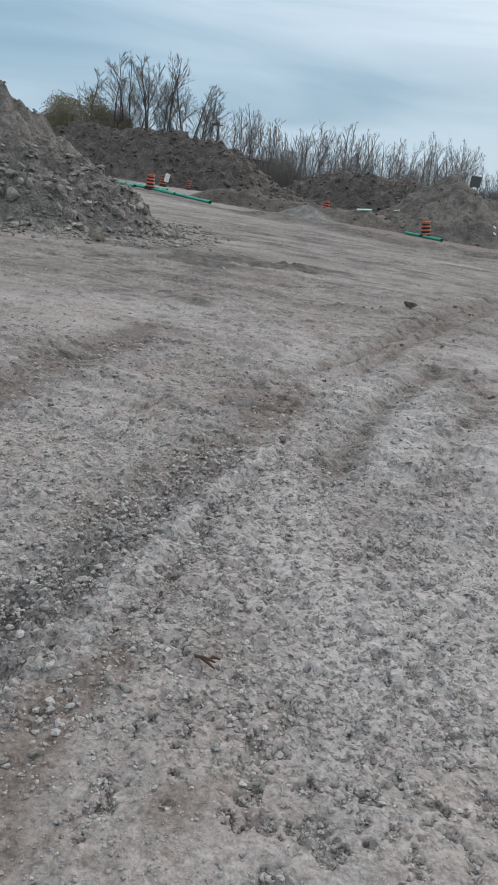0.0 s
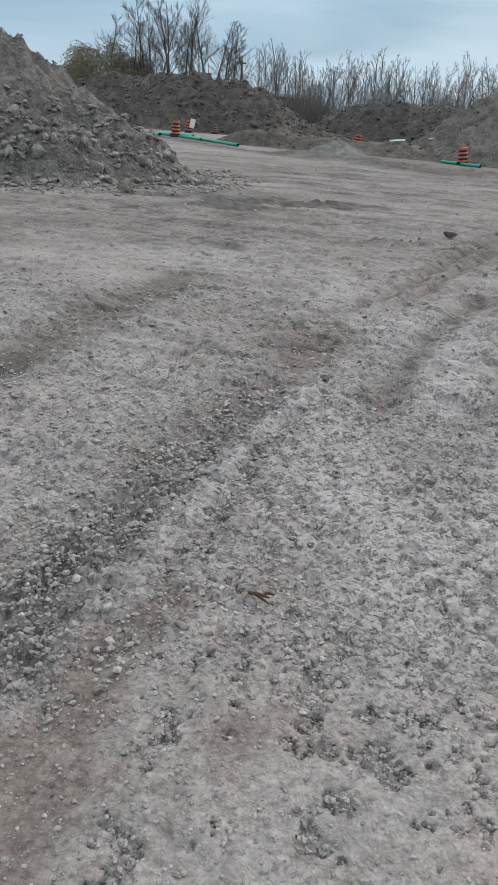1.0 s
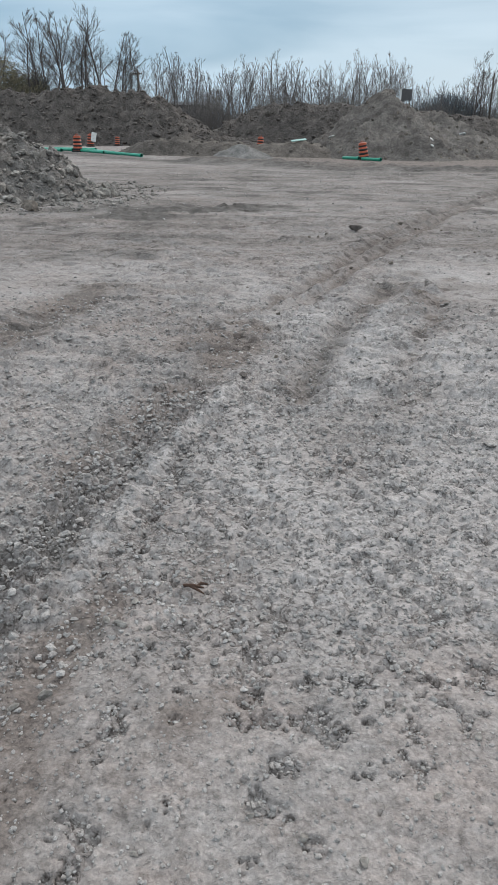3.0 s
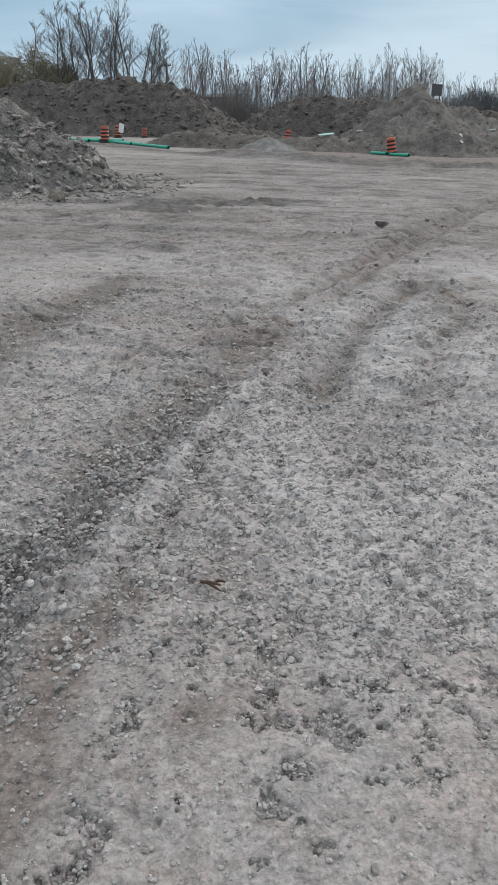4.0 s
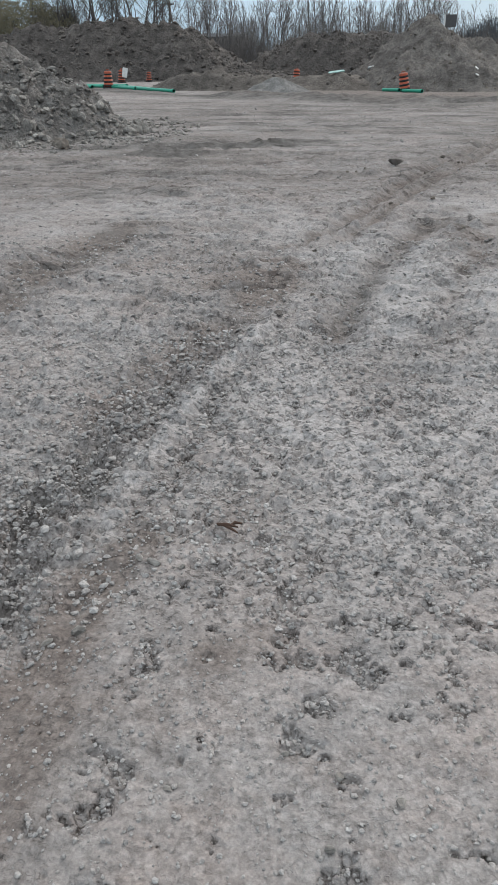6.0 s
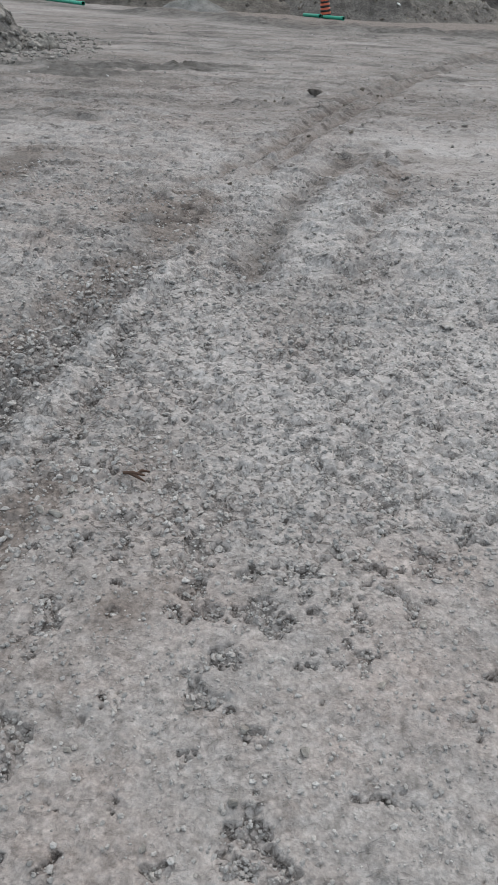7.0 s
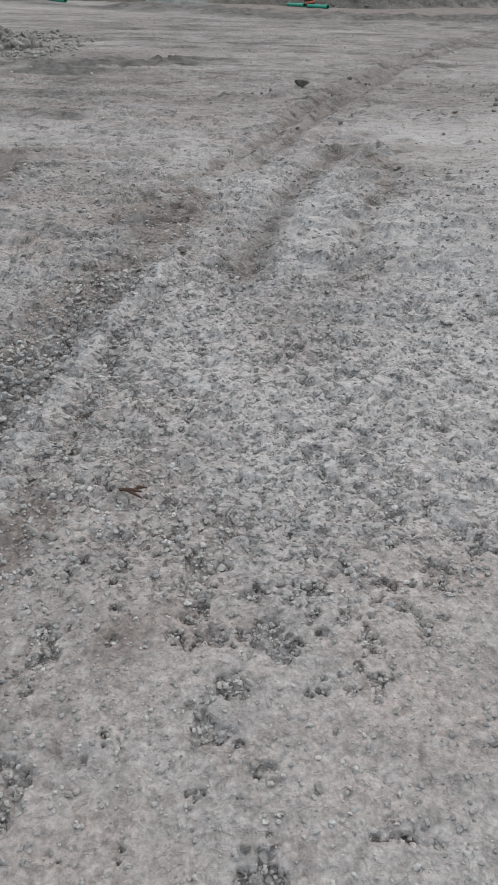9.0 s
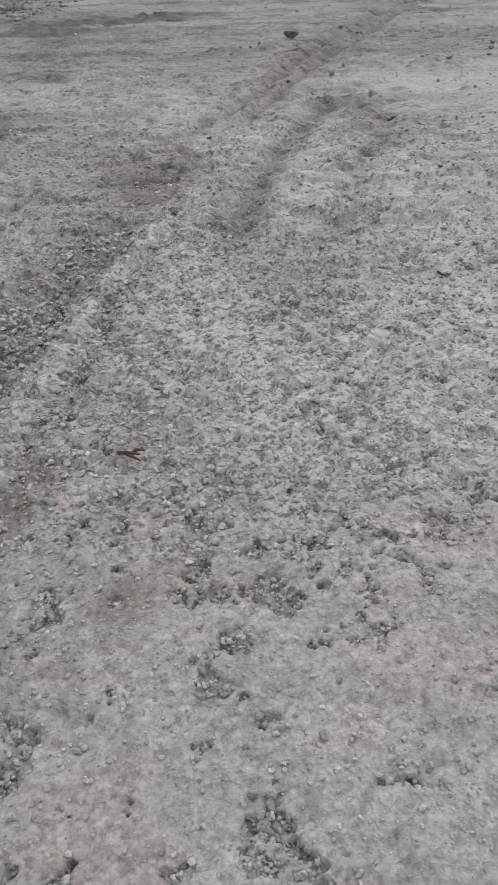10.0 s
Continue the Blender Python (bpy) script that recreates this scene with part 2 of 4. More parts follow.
def ground_marks(x, y):
    """Brown soil, loose grey stone, damp and other darkened ground, and pale dust, each 0..1."""
    d1, _, _ = along(x, y, BROWN)
    brown = 1.6 * bump(d1, 0.105) * smooth(-1.1, -0.1, fbm(x, y, 0.16, 3, 42))
    for cx, cy, wx, wy, a in ((0.02, 5.5, 0.27, 0.45, 1.7), (-0.38, 5.3, 0.2, 0.2, 0.4), (0.0, 2.35, 0.10, 0.20, 0.9), (0.2, 2.55, 0.15, 0.2, 0.6), (0.7, 3.7, 0.25, 0.35, 0.5), (1.14, 4.2, 0.2, 0.3, 0.45), (0.15, 2.0, 0.2, 0.2, 0.35), (1.75, 6.9, 0.3, 0.7, 0.55),
                              (-0.17, 1.75, 0.1, 0.12, 0.6), (-0.02, 1.62, 0.1, 0.1, 0.6), (0.12, 1.68, 0.1, 0.1, 0.6), (2.2, 6.6, 0.5, 0.8, 0.3), (-1.5, 9.6, 0.5, 0.6, 0.55), (-0.45, 1.3, 0.14, 0.25, 0.8), (-0.2, 1.45, 0.14, 0.1, 0.5)):
        brown = brown + a * np.exp(-(((x - cx) / wx) ** 2 + ((y - cy) / wy) ** 2))
    for line, w, a in ((RUT_A, 0.08, 1.0), (RUT_A2, 0.07, 0.8), (LANE, 0.24, 0.3), (RUT_B, 0.13, 0.75), (RUT_C, 0.10, 0.6), (BAND, 0.13, 1.1), (BAND_B, 0.21, 2.0)):
        d, _, run = along(x, y, line)
        brown = brown + a * bump(d, w * (1 + 0.03 * run)) * (0.85 + 0.35 * fbm(x, y, 0.4, 3, 44)) * smooth(0, 1.3, run)
    brown = brown * (0.85 + 0.5 * fbm(x, y, 0.22, 4, 43)) + smooth(4, 8, y) * np.clip(0.10 + 0.36 * fbm(x, y * 2.2, 2.0, 4, 59) + 0.14 * smooth(0.6, -0.6, x), 0, 0.55)
    d, _, run = along(x, y, LOOSE)
    loose = bump(d, 0.27 - 0.045 * run) * (0.85 + 0.4 * fbm(x, y, 0.2, 2, 47))
    pits = 1 - crust_at(x, y)
    loose = np.maximum(0.8 * loose, 0.85 * pits) + 0.6 * smooth(6, 14, y) * (0.7 + 0.6 * fbm(x * 0.4, y, 1.0, 3, 60))
    d, _, run = along(x, y, FURROW)
    loose = np.maximum(loose, 0.9 * bump(d, 0.05) * (1 - smooth(1.8, 2.2, run)))
    d, s, run = along(x, y, RIDGE)
    on_ridge = bump(d, 0.065) * (1 - smooth(2.4, 2.8, run))
    loose = loose * (1 - on_ridge)
    pale = 0.8 * on_ridge * smooth(-0.8, 0.0, fbm(x, y, 0.14, 3, 58)) + 0.14 * crust_at(x, y) * smooth(1.3, 2.0, y) + 0.30 * smooth(0.0, 0.5, fbm(x, y, 1.3, 3, 57)) * smooth(2.0, 5.0, y) * (1 - smooth(8, 14, y))
    d, s, run = along(x, y, STRIP)
    pale = pale + 0.7 * bump(d, 0.11) * smooth(0, 0.6, run) * (0.8 + 0.4 * fbm(x, y, 0.3, 2, 45))
    pale = pale + 0.68 * smooth(-0.3, 0.3, x) * smooth(1.7, 2.4, y) * (1 - smooth(6, 10, y)) * (0.8 + 0.4 * fbm(x, y, 0.5, 3, 46))
    d, _, run = along(x, y, BAND_B)
    dark_band = 0.7 * bump(d, 0.2) * smooth(0, 0.6, run) * (0.8 + 0.5 * fbm(x, y, 0.25, 3, 48))
    d, _, run = along(x, y, RUT_B)
    dark_band = dark_band + 0.3 * bump(d, 0.11) * smooth(0.3, 1.6, run)
    # the loose stone strip is made darker in ragged patches
    d, _, _ = along(x, y, LOOSE)
    damp_dark = dark_band + 0.45 * bump(d, 0.2) * (1 - smooth(2.4, 3.3, y)) * smooth(-0.3, 0.3, fbm(x, y, 0.16, 3, 62))
    for cx, cy, wx, wy in ((-3.3, 40.6, 1.7, 0.5), (-5.6, 42.4, 1.2, 0.5), (3.0, 36.2, 2.2, 0.3)):
        pale = pale + 1.2 * np.exp(-(((x - cx) / wx) ** 2 + ((y - cy) / wy) ** 2))
    for cx, cy, wx, wy, a in ((-2.1, 14.0, 0.7, 0.6, 1.9), (-0.55, 15.3, 0.7, 0.35, 1.9), (-2.6, 15.0, 0.9, 0.3, 1.7), (-1.2, 15.1, 0.7, 0.3, 0.9), (-1.5, 9.5, 0.5, 0.5, 0.6), (-3.0, 12.6, 0.8, 0.35, 0.4), (0.72, 11.2, 0.3, 0.2, 1.0), (1.2, 11.4, 0.4, 0.25, 1.0), (4.2, 15.5, 1.5, 0.25, 0.4), (0.4, 20.0, 1.6, 0.4, 0.4), (3.6, 24.0, 3.0, 0.4, 0.4), (-1.0, 26.0, 2.5, 0.5, 0.4), (1.8, 7.75, 0.45, 0.13, 0.5)):
        damp_dark = damp_dark + a * np.exp(-(((x - cx) / wx) ** 2 + ((y - cy) / wy) ** 2))
    damp_dark = damp_dark + 0.32 * smooth(5.5, 8.5, y) * (1 - smooth(12, 15, y)) * smooth(0.4, -1.2, x) * np.clip(0.6 + 0.8 * fbm(x * 0.5, y * 1.3, 0.8, 4, 52), 0, 1)
    damp_dark = damp_dark + smooth(8, 15, y) * (1 - smooth(32, 36, y)) * np.clip(0.38 + 0.36 * fbm(x * 0.3, y * 1.3, 1.3, 4, 54), 0.05, 0.75)
    d, s, run = along(x, y, EDGE)
    damp_dark = damp_dark * (0.75 + 0.7 * fbm(x, y, 0.6, 3, 53))
    damp_dark = damp_dark + 0.95 * bump(d, 1.3) * (0.9 + 0.5 * fbm(x, y, 1.5, 2, 55)) + 0.7 * (1 - smooth(3.0, 8.0, d)) * (s < 0) * smooth(-6, -2, x) * (0.8 + 0.5 * fbm(x, y, 1.1, 3, 56))
    far = np.maximum(smooth(60, 72, y), smooth(0.0, 1.2, d) * (s < 0) * smooth(-7.0, -2.5, x) * smooth(20, 30, y))
    brown = np.maximum(brown, far)
    return np.clip(brown, 0, 1), np.clip(loose, 0, 1), np.clip(damp_dark, 0, 1), np.clip(pale, 0, 1)


# ---- materials ----
def material(name, rough=0.9):
    m = bpy.data.materials.new(name)
    m.use_nodes = True
    b = m.node_tree.nodes["Principled BSDF"]
    b.inputs["Roughness"].default_value = rough
    b.inputs["Specular IOR Level"].default_value = 0.25
    return m, m.node_tree.nodes, m.node_tree.links, b


def tex(nodes, links, scale, detail=4.0, rough=0.55, kind="ShaderNodeTexNoise", coord="Object"):
    co = nodes.new("ShaderNodeTexCoord")
    n = nodes.new(kind)
    n.inputs["Scale"].default_value = scale
    if "Detail" in n.inputs:
        n.inputs["Detail"].default_value, n.inputs["Roughness"].default_value = detail, rough
    links.new(co.outputs[coord], n.inputs["Vector"])
    return n


def ramp(nodes, links, source, stops):
    r = nodes.new("ShaderNodeValToRGB")
    while len(r.color_ramp.elements) < len(stops):
        r.color_ramp.elements.new(0.5)
    for e, (p, c) in zip(r.color_ramp.elements, stops):
        e.position, e.color = p, (*c, 1)
    links.new(source, r.inputs[0])
    return r.outputs[0]


def mix(nodes, links, fac, a, b, how="MIX"):
    m = nodes.new("ShaderNodeMixRGB")
    m.blend_type = how
    for slot, v in zip(m.inputs, (fac, a, b)):
        if isinstance(v, (int, float)):
            slot.default_value = v
        elif isinstance(v, tuple):
            slot.default_value = (*v, 1)
        else:
            links.new(v, slot)
    return m.outputs[0]


def relief(nodes, links, bsdf, height, strength, distance):
    b = nodes.new("ShaderNodeBump")
    b.inputs["Strength"].default_value, b.inputs["Distance"].default_value = strength, distance
    links.new(height, b.inputs["Height"])
    links.new(b.outputs[0], bsdf.inputs["Normal"])


def earth(name, stops, scales=(0.6, 6.0, 40.0), bump_at=(0.8, 0.05), rough=0.95, per_piece=0.0):
    """Soil, stone or gravel: three scales of variation."""
    m, n, l, b = material(name, rough)
    big, mid, fine = (tex(n, l, s, 5.0, 0.6) for s in scales)
    c = ramp(n, l, mid.outputs["Fac"], stops)
    c = mix(n, l, 0.55, c, ramp(n, l, big.outputs["Fac"], [(0.3, (0.55, 0.55, 0.55)), (0.7, (1.35, 1.33, 1.3))]), "MULTIPLY")
    c = mix(n, l, 0.6, c, ramp(n, l, fine.outputs["Fac"], [(0.3, (0.5, 0.5, 0.5)), (0.7, (1.4, 1.4, 1.4))]), "MULTIPLY")
    if per_piece:
        g = n.new("ShaderNodeNewGeometry")
        o = n.new("ShaderNodeObjectInfo")
        add = n.new("ShaderNodeMath")
        add.operation = "ADD"
        l.new(g.outputs["Random Per Island"], add.inputs[0])
        l.new(o.outputs["Random"], add.inputs[1])
        fr = n.new("ShaderNodeMath")
        fr.operation = "FRACT"
        l.new(add.outputs[0], fr.inputs[0])
        c = mix(n, l, per_piece, c, ramp(n, l, fr.outputs[0], [(0.0, (0.66, 0.65, 0.64)), (0.5, (0.97, 0.95, 0.93)), (0.85, (1.1, 1.05, 1.0)), (1.0, (1.3, 1.29, 1.27))]), "MULTIPLY")
    l.new(c, b.inputs["Base Color"])
    relief(n, l, b, fine.outputs["Fac"], *bump_at)
    return m


def ground_material():
    m, n, l, b = material("packed_gravel", 0.97)
    b.inputs["Specular IOR Level"].default_value = 0.08
    a = n.new("ShaderNodeAttribute")
    a.attribute_name = "marks"
    sep = n.new("ShaderNodeSeparateColor")
    l.new(a.outputs["Color"], sep.inputs[0])
    grit, speck, pat, broad = tex(n, l, 90, 6, 0.7), tex(n, l, 34, 5, 0.65), tex(n, l, 4.5, 6, 0.62), tex(n, l, 0.45, 5, 0.6)
    c = ramp(n, l, speck.outputs["Fac"], [(0.25, (0.14, 0.129, 0.125)), (0.5, (0.245, 0.227, 0.221)), (0.75, (0.32, 0.30, 0.292))])
    c = mix(n, l, 0.5, c, ramp(n, l, pat.outputs["Fac"], [(0.3, (0.68, 0.67, 0.66)), (0.7, (1.25, 1.24, 1.22))]), "MULTIPLY")
    c = mix(n, l, 0.45, c, ramp(n, l, broad.outputs["Fac"], [(0.3, (0.72, 0.70, 0.68)), (0.7, (1.2, 1.22, 1.24))]), "MULTIPLY")
    # rusty dust over parts of the crust
    rust = tex(n, l, 1.7, 6, 0.68)
    c = mix(n, l, ramp(n, l, rust.outputs["Fac"], [(0.44, (0.0, 0.0, 0.0)), (0.62, (0.85, 0.85, 0.85))]), c, mix(n, l, 1.0, c, (1.03, 0.955, 0.92), "MULTIPLY"))
    soil = ramp(n, l, speck.outputs["Fac"], [(0.25, (0.082, 0.066, 0.059)), (0.55, (0.152, 0.128, 0.117)), (0.75, (0.208, 0.178, 0.163))])
    stone = ramp(n, l, speck.outputs["Fac"], [(0.3, (0.098, 0.094, 0.094)), (0.55, (0.186, 0.179, 0.179)), (0.75, (0.265, 0.256, 0.256))])
    part_of = n.new("ShaderNodeMath")
    part_of.operation = "MULTIPLY"
    part_of.inputs[1].default_value = 0.32
    l.new(sep.outputs[1], part_of.inputs[0])
    c = mix(n, l, part_of.outputs[0], c, stone)
    light = ramp(n, l, speck.outputs["Fac"], [(0.25, (0.235, 0.219, 0.213)), (0.5, (0.325, 0.305, 0.298)), (0.75, (0.375, 0.355, 0.346))])
    c = mix(n, l, a.outputs["Alpha"], c, light)
    half = n.new("ShaderNodeMath")
    half.operation = "MULTIPLY"
    half.inputs[1].default_value = 0.85
    l.new(sep.outputs[0], half.inputs[0])
    c = mix(n, l, half.outputs[0], c, soil)
    mud = ramp(n, l, pat.outputs["Fac"], [(0.3, (0.058, 0.053, 0.05)), (0.7, (0.135, 0.126, 0.12))])
    c = mix(n, l, sep.outputs[2], c, mud)
    c = mix(n, l, 0.5, c, ramp(n, l, grit.outputs["Fac"], [(0.32, (0.5, 0.5, 0.5)), (0.68, (1.35, 1.35, 1.35))]), "MULTIPLY")
    peb = tex(n, l, 62, kind="ShaderNodeTexVoronoi")
    fine = tex(n, l, 150, kind="ShaderNodeTexVoronoi")
    tone = n.new("ShaderNodeSeparateColor")
    l.new(peb.outputs["Color"], tone.inputs[0])
    c = mix(n, l, 0.35, c, ramp(n, l, tone.outputs[0], [(0.0, (0.62, 0.61, 0.6)), (0.5, (1.0, 0.99, 0.97)), (1.0, (1.4, 1.38, 1.34))]), "MULTIPLY")
    # gaps between pressed-in stones, their crevice shade painted into the colour
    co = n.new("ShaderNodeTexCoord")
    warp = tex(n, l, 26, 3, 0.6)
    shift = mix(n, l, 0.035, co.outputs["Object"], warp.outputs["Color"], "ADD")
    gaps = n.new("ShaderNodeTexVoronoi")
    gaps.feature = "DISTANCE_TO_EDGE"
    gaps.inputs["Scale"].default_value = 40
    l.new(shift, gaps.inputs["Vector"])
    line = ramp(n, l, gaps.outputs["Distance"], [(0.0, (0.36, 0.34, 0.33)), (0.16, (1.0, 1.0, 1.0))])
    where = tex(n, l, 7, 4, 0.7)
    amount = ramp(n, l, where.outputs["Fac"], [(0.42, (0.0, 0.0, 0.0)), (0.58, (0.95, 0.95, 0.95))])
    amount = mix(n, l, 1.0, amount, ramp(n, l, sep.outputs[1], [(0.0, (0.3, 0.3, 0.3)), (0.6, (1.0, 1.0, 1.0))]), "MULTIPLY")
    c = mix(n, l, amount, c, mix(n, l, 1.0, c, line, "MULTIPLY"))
    # chink shade of the broken crust painted into the colour: fine, bars, long scrapes
    broken = n.new("ShaderNodeAttribute")
    broken.attribute_name = "broken"
    kinds = n.new("ShaderNodeSeparateColor")
    l.new(broken.outputs["Color"], kinds.inputs[0])
    chinks = None
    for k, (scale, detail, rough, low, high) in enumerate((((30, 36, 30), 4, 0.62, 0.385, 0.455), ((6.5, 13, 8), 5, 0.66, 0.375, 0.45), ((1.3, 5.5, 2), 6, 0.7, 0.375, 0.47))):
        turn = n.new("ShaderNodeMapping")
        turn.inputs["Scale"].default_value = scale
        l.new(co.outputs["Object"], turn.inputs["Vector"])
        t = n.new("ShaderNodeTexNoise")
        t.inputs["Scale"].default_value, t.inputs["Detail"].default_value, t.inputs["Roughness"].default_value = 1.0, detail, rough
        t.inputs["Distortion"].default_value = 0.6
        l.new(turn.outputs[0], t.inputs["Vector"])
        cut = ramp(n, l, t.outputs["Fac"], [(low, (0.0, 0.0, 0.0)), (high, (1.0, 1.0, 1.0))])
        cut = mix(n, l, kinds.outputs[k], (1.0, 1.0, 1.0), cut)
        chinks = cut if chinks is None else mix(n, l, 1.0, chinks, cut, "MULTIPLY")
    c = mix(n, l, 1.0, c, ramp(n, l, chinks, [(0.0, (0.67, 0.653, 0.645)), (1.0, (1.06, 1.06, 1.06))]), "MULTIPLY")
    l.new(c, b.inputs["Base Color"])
    both = mix(n, l, 0.4, peb.outputs["Distance"], fine.outputs["Distance"])
    turned = n.new("ShaderNodeInvert")
    l.new(both, turned.inputs["Color"])
    both = mix(n, l, 0.45, turned.outputs[0], grit.outputs["Fac"])
    cells = ramp(n, l, gaps.outputs["Distance"], [(0.0, (0.0, 0.0, 0.0)), (0.3, (1.0, 1.0, 1.0))])
    both = mix(n, l, 0.5, both, mix(n, l, amount, (0.8, 0.8, 0.8), cells))
    both = mix(n, l, 0.45, both, chinks)
    relief(n, l, b, both, 0.9, 0.016)
    return m


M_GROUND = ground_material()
M_GRAVEL = earth("crushed_limestone", [(0.3, (0.215, 0.205, 0.20)), (0.65, (0.36, 0.348, 0.342))], (3, 30, 160), (0.5, 0.004), 0.9, 0.75)
M_PILE = earth("quarry_fines", [(0.3, (0.10, 0.09, 0.084)), (0.65, (0.235, 0.216, 0.202))], (0.5, 4.0, 18.0), (1.0, 0.12))
M_ROCK = earth("broken_limestone", [(0.3, (0.14, 0.13, 0.12)), (0.65, (0.32, 0.302, 0.283))], (1.0, 7.0, 40.0), (0.7, 0.02), 0.9, 0.7)
M_SOIL = earth("dark_topsoil", [(0.3, (0.048, 0.042, 0.039)), (0.65, (0.122, 0.107, 0.098))], (0.15, 1.2, 6.0), (1.0, 0.25))
M_CLOD = earth("soil_clods", [(0.3, (0.062, 0.054, 0.05)), (0.65, (0.155, 0.136, 0.125))], (0.3, 2.0, 9.0), (0.8, 0.1), 0.95, 0.6)
M_LUMP = earth("sandy_lumps", [(0.3, (0.10, 0.085, 0.073)), (0.65, (0.21, 0.185, 0.163))], (0.3, 2.0, 9.0), (0.8, 0.1), 0.95, 0.8)
M_SOD = earth("soil_and_sod", [(0.3, (0.06, 0.051, 0.045)), (0.65, (0.145, 0.126, 0.112))], (0.3, 2.0, 9.0), (0.9, 0.12), 0.95)
M_SAND = earth("sandy_fill", [(0.3, (0.085, 0.074, 0.067)), (0.65, (0.185, 0.165, 0.151))], (0.2, 1.5, 8.0), (0.9, 0.15))
M_GREYFILL = earth("grey_stone_fill", [(0.3, (0.11, 0.105, 0.10)), (0.65, (0.21, 0.20, 0.193))], (0.3, 3.0, 14.0), (0.9, 0.08))
M_BARK = earth("grey_bark", [(0.3, (0.07, 0.062, 0.060)), (0.7, (0.165, 0.15, 0.142))], (0.5, 3.0, 20.0), (0.5, 0.03), 0.9)
# far crowns: distance haze put into a lighter, greyer twig colour
M_TWIG = earth("hazed_bare_twigs", [(0.3, (0.13, 0.118, 0.118)), (0.7, (0.24, 0.22, 0.215))], (0.2, 1.0, 8.0), (0.2, 0.02), 0.9)
M_BRUSH = earth("brush_stems", [(0.3, (0.12, 0.11, 0.108)), (0.7, (0.21, 0.19, 0.18))], (0.1, 0.5, 6.0), (0.2, 0.02), 0.9)
M_WILLOW = earth("budding_willow", [(0.3, (0.145, 0.128, 0.086)), (0.7, (0.27, 0.24, 0.165))], (0.3, 1.0, 8.0), (0.2, 0.02), 0.85)
M_EVERGREEN = earth("dull_evergreen", [(0.3, (0.075, 0.085, 0.098)), (0.7, (0.14, 0.155, 0.17))], (0.3, 1.0, 8.0), (0.2, 0.02), 0.9)


def paint(name, colour, rough=0.5, grime=0.35, scale=6.0):
    m, n, l, b = material(name, rough)
    t = tex(n, l, scale, 6, 0.65)
    l.new(mix(n, l, grime, colour, ramp(n, l, t.outputs["Fac"], [(0.35, (0.35, 0.32, 0.3)), (0.65, (1.15, 1.15, 1.15))]), "MULTIPLY"), b.inputs["Base Color"])
    relief(n, l, b, t.outputs["Fac"], 0.15, 0.01)
    return m


M_ORANGE = paint("orange_plastic", (0.36, 0.078, 0.038), 0.5)
M_BLACK = paint("black_band", (0.03, 0.028, 0.028), 0.6)
M_RUBBER = paint("black_rubber", (0.025, 0.025, 0.025), 0.85)
M_GREEN = paint("green_plastic_pipe", (0.03, 0.30, 0.20), 0.4, 0.3, 2.0)
M_GREEN_IN = paint("pipe_inside", (0.02, 0.12, 0.09), 0.6)
M_WHITE = paint("dirty_white_plastic", (0.72, 0.72, 0.70), 0.5, 0.3)
M_TEAL = paint("pale_teal_sheet", (0.26, 0.42, 0.39), 0.4, 0.3)
M_CREO = paint("weathered_pole", (0.09, 0.075, 0.065), 0.9)
M_SIGN = paint("sign_back", (0.10, 0.095, 0.095), 0.6)
M_ROOF = paint("pale_roof", (0.55, 0.57, 0.60), 0.6, 0.2, 1.0)
M_WALL = paint("dull_wall", (0.10, 0.10, 0.105), 0.8, 0.4, 1.0)
M_LEAF = paint("dead_leaf", (0.095, 0.058, 0.043), 0.85)


# ---- building helpers ----
def mesh_of(name, verts, faces, mat, flat=False):
    """A mesh of corners and of faces that all have the same number of sides."""
    verts, faces = np.ascontiguousarray(verts, np.float32), np.ascontiguousarray(faces, np.int32)
    me = bpy.data.meshes.new(name)
    me.vertices.add(len(verts))
    me.vertices.foreach_set("co", verts.ravel())
    me.loops.add(faces.size)
    me.loops.foreach_set("vertex_index", faces.ravel())
    me.polygons.add(len(faces))
    me.polygons.foreach_set("loop_start", np.arange(0, faces.size, faces.shape[1], dtype=np.int32))
    me.polygons.foreach_set("use_smooth", np.full(len(faces), not flat))
    me.materials.append(mat)
    me.update(calc_edges=True)
    return me


def under(ob, parent):
    ob.parent = parent
    return ob


def part(name, bm, mat, parent, label=""):
    me = bpy.data.meshes.new(name)
    bm.to_mesh(me)
    bm.free()
    me.materials.append(mat)
    ob = new(name, me)
    ob.parent = parent
    return tagged(ob, label)


def base(name, x, y, z, turn=0.0, label="", category="", group=""):
    ob = new(name)
    ob.matrix_basis = pose(x, y, z, 0, 0, turn)
    ob.empty_display_size = 0.1
    return tagged(ob, label, category, group)


def rock_shape(seed, level, rough=0.25):
    """Corners and triangles of one broken stone about 1 across."""
    rng = np.random.default_rng(seed)
    bm = bmesh.new()
    bmesh.ops.create_icosphere(bm, subdivisions=level, radius=0.5)
    v = np.array([p.co[:] for p in bm.verts])
    f = np.array([[p.index for p in q.verts] for q in bm.faces])
    bm.free()
    for _ in range(9):
        way = rng.normal(size=3)
        way /= np.linalg.norm(way)
        cut = rng.uniform(0.20, 0.38)
        over = np.maximum(v @ way - cut, 0)
        v = v - over[:, None] * way * 0.92
    v = v * rng.uniform(0.75, 1.15, 3) + rng.normal(size=v.shape) * rough * 0.09
    return v, f


SHAPES_1 = [rock_shape(s, 1) for s in range(10)]
SHAPES_2 = [rock_shape(s + 50, 2) for s in range(8)]


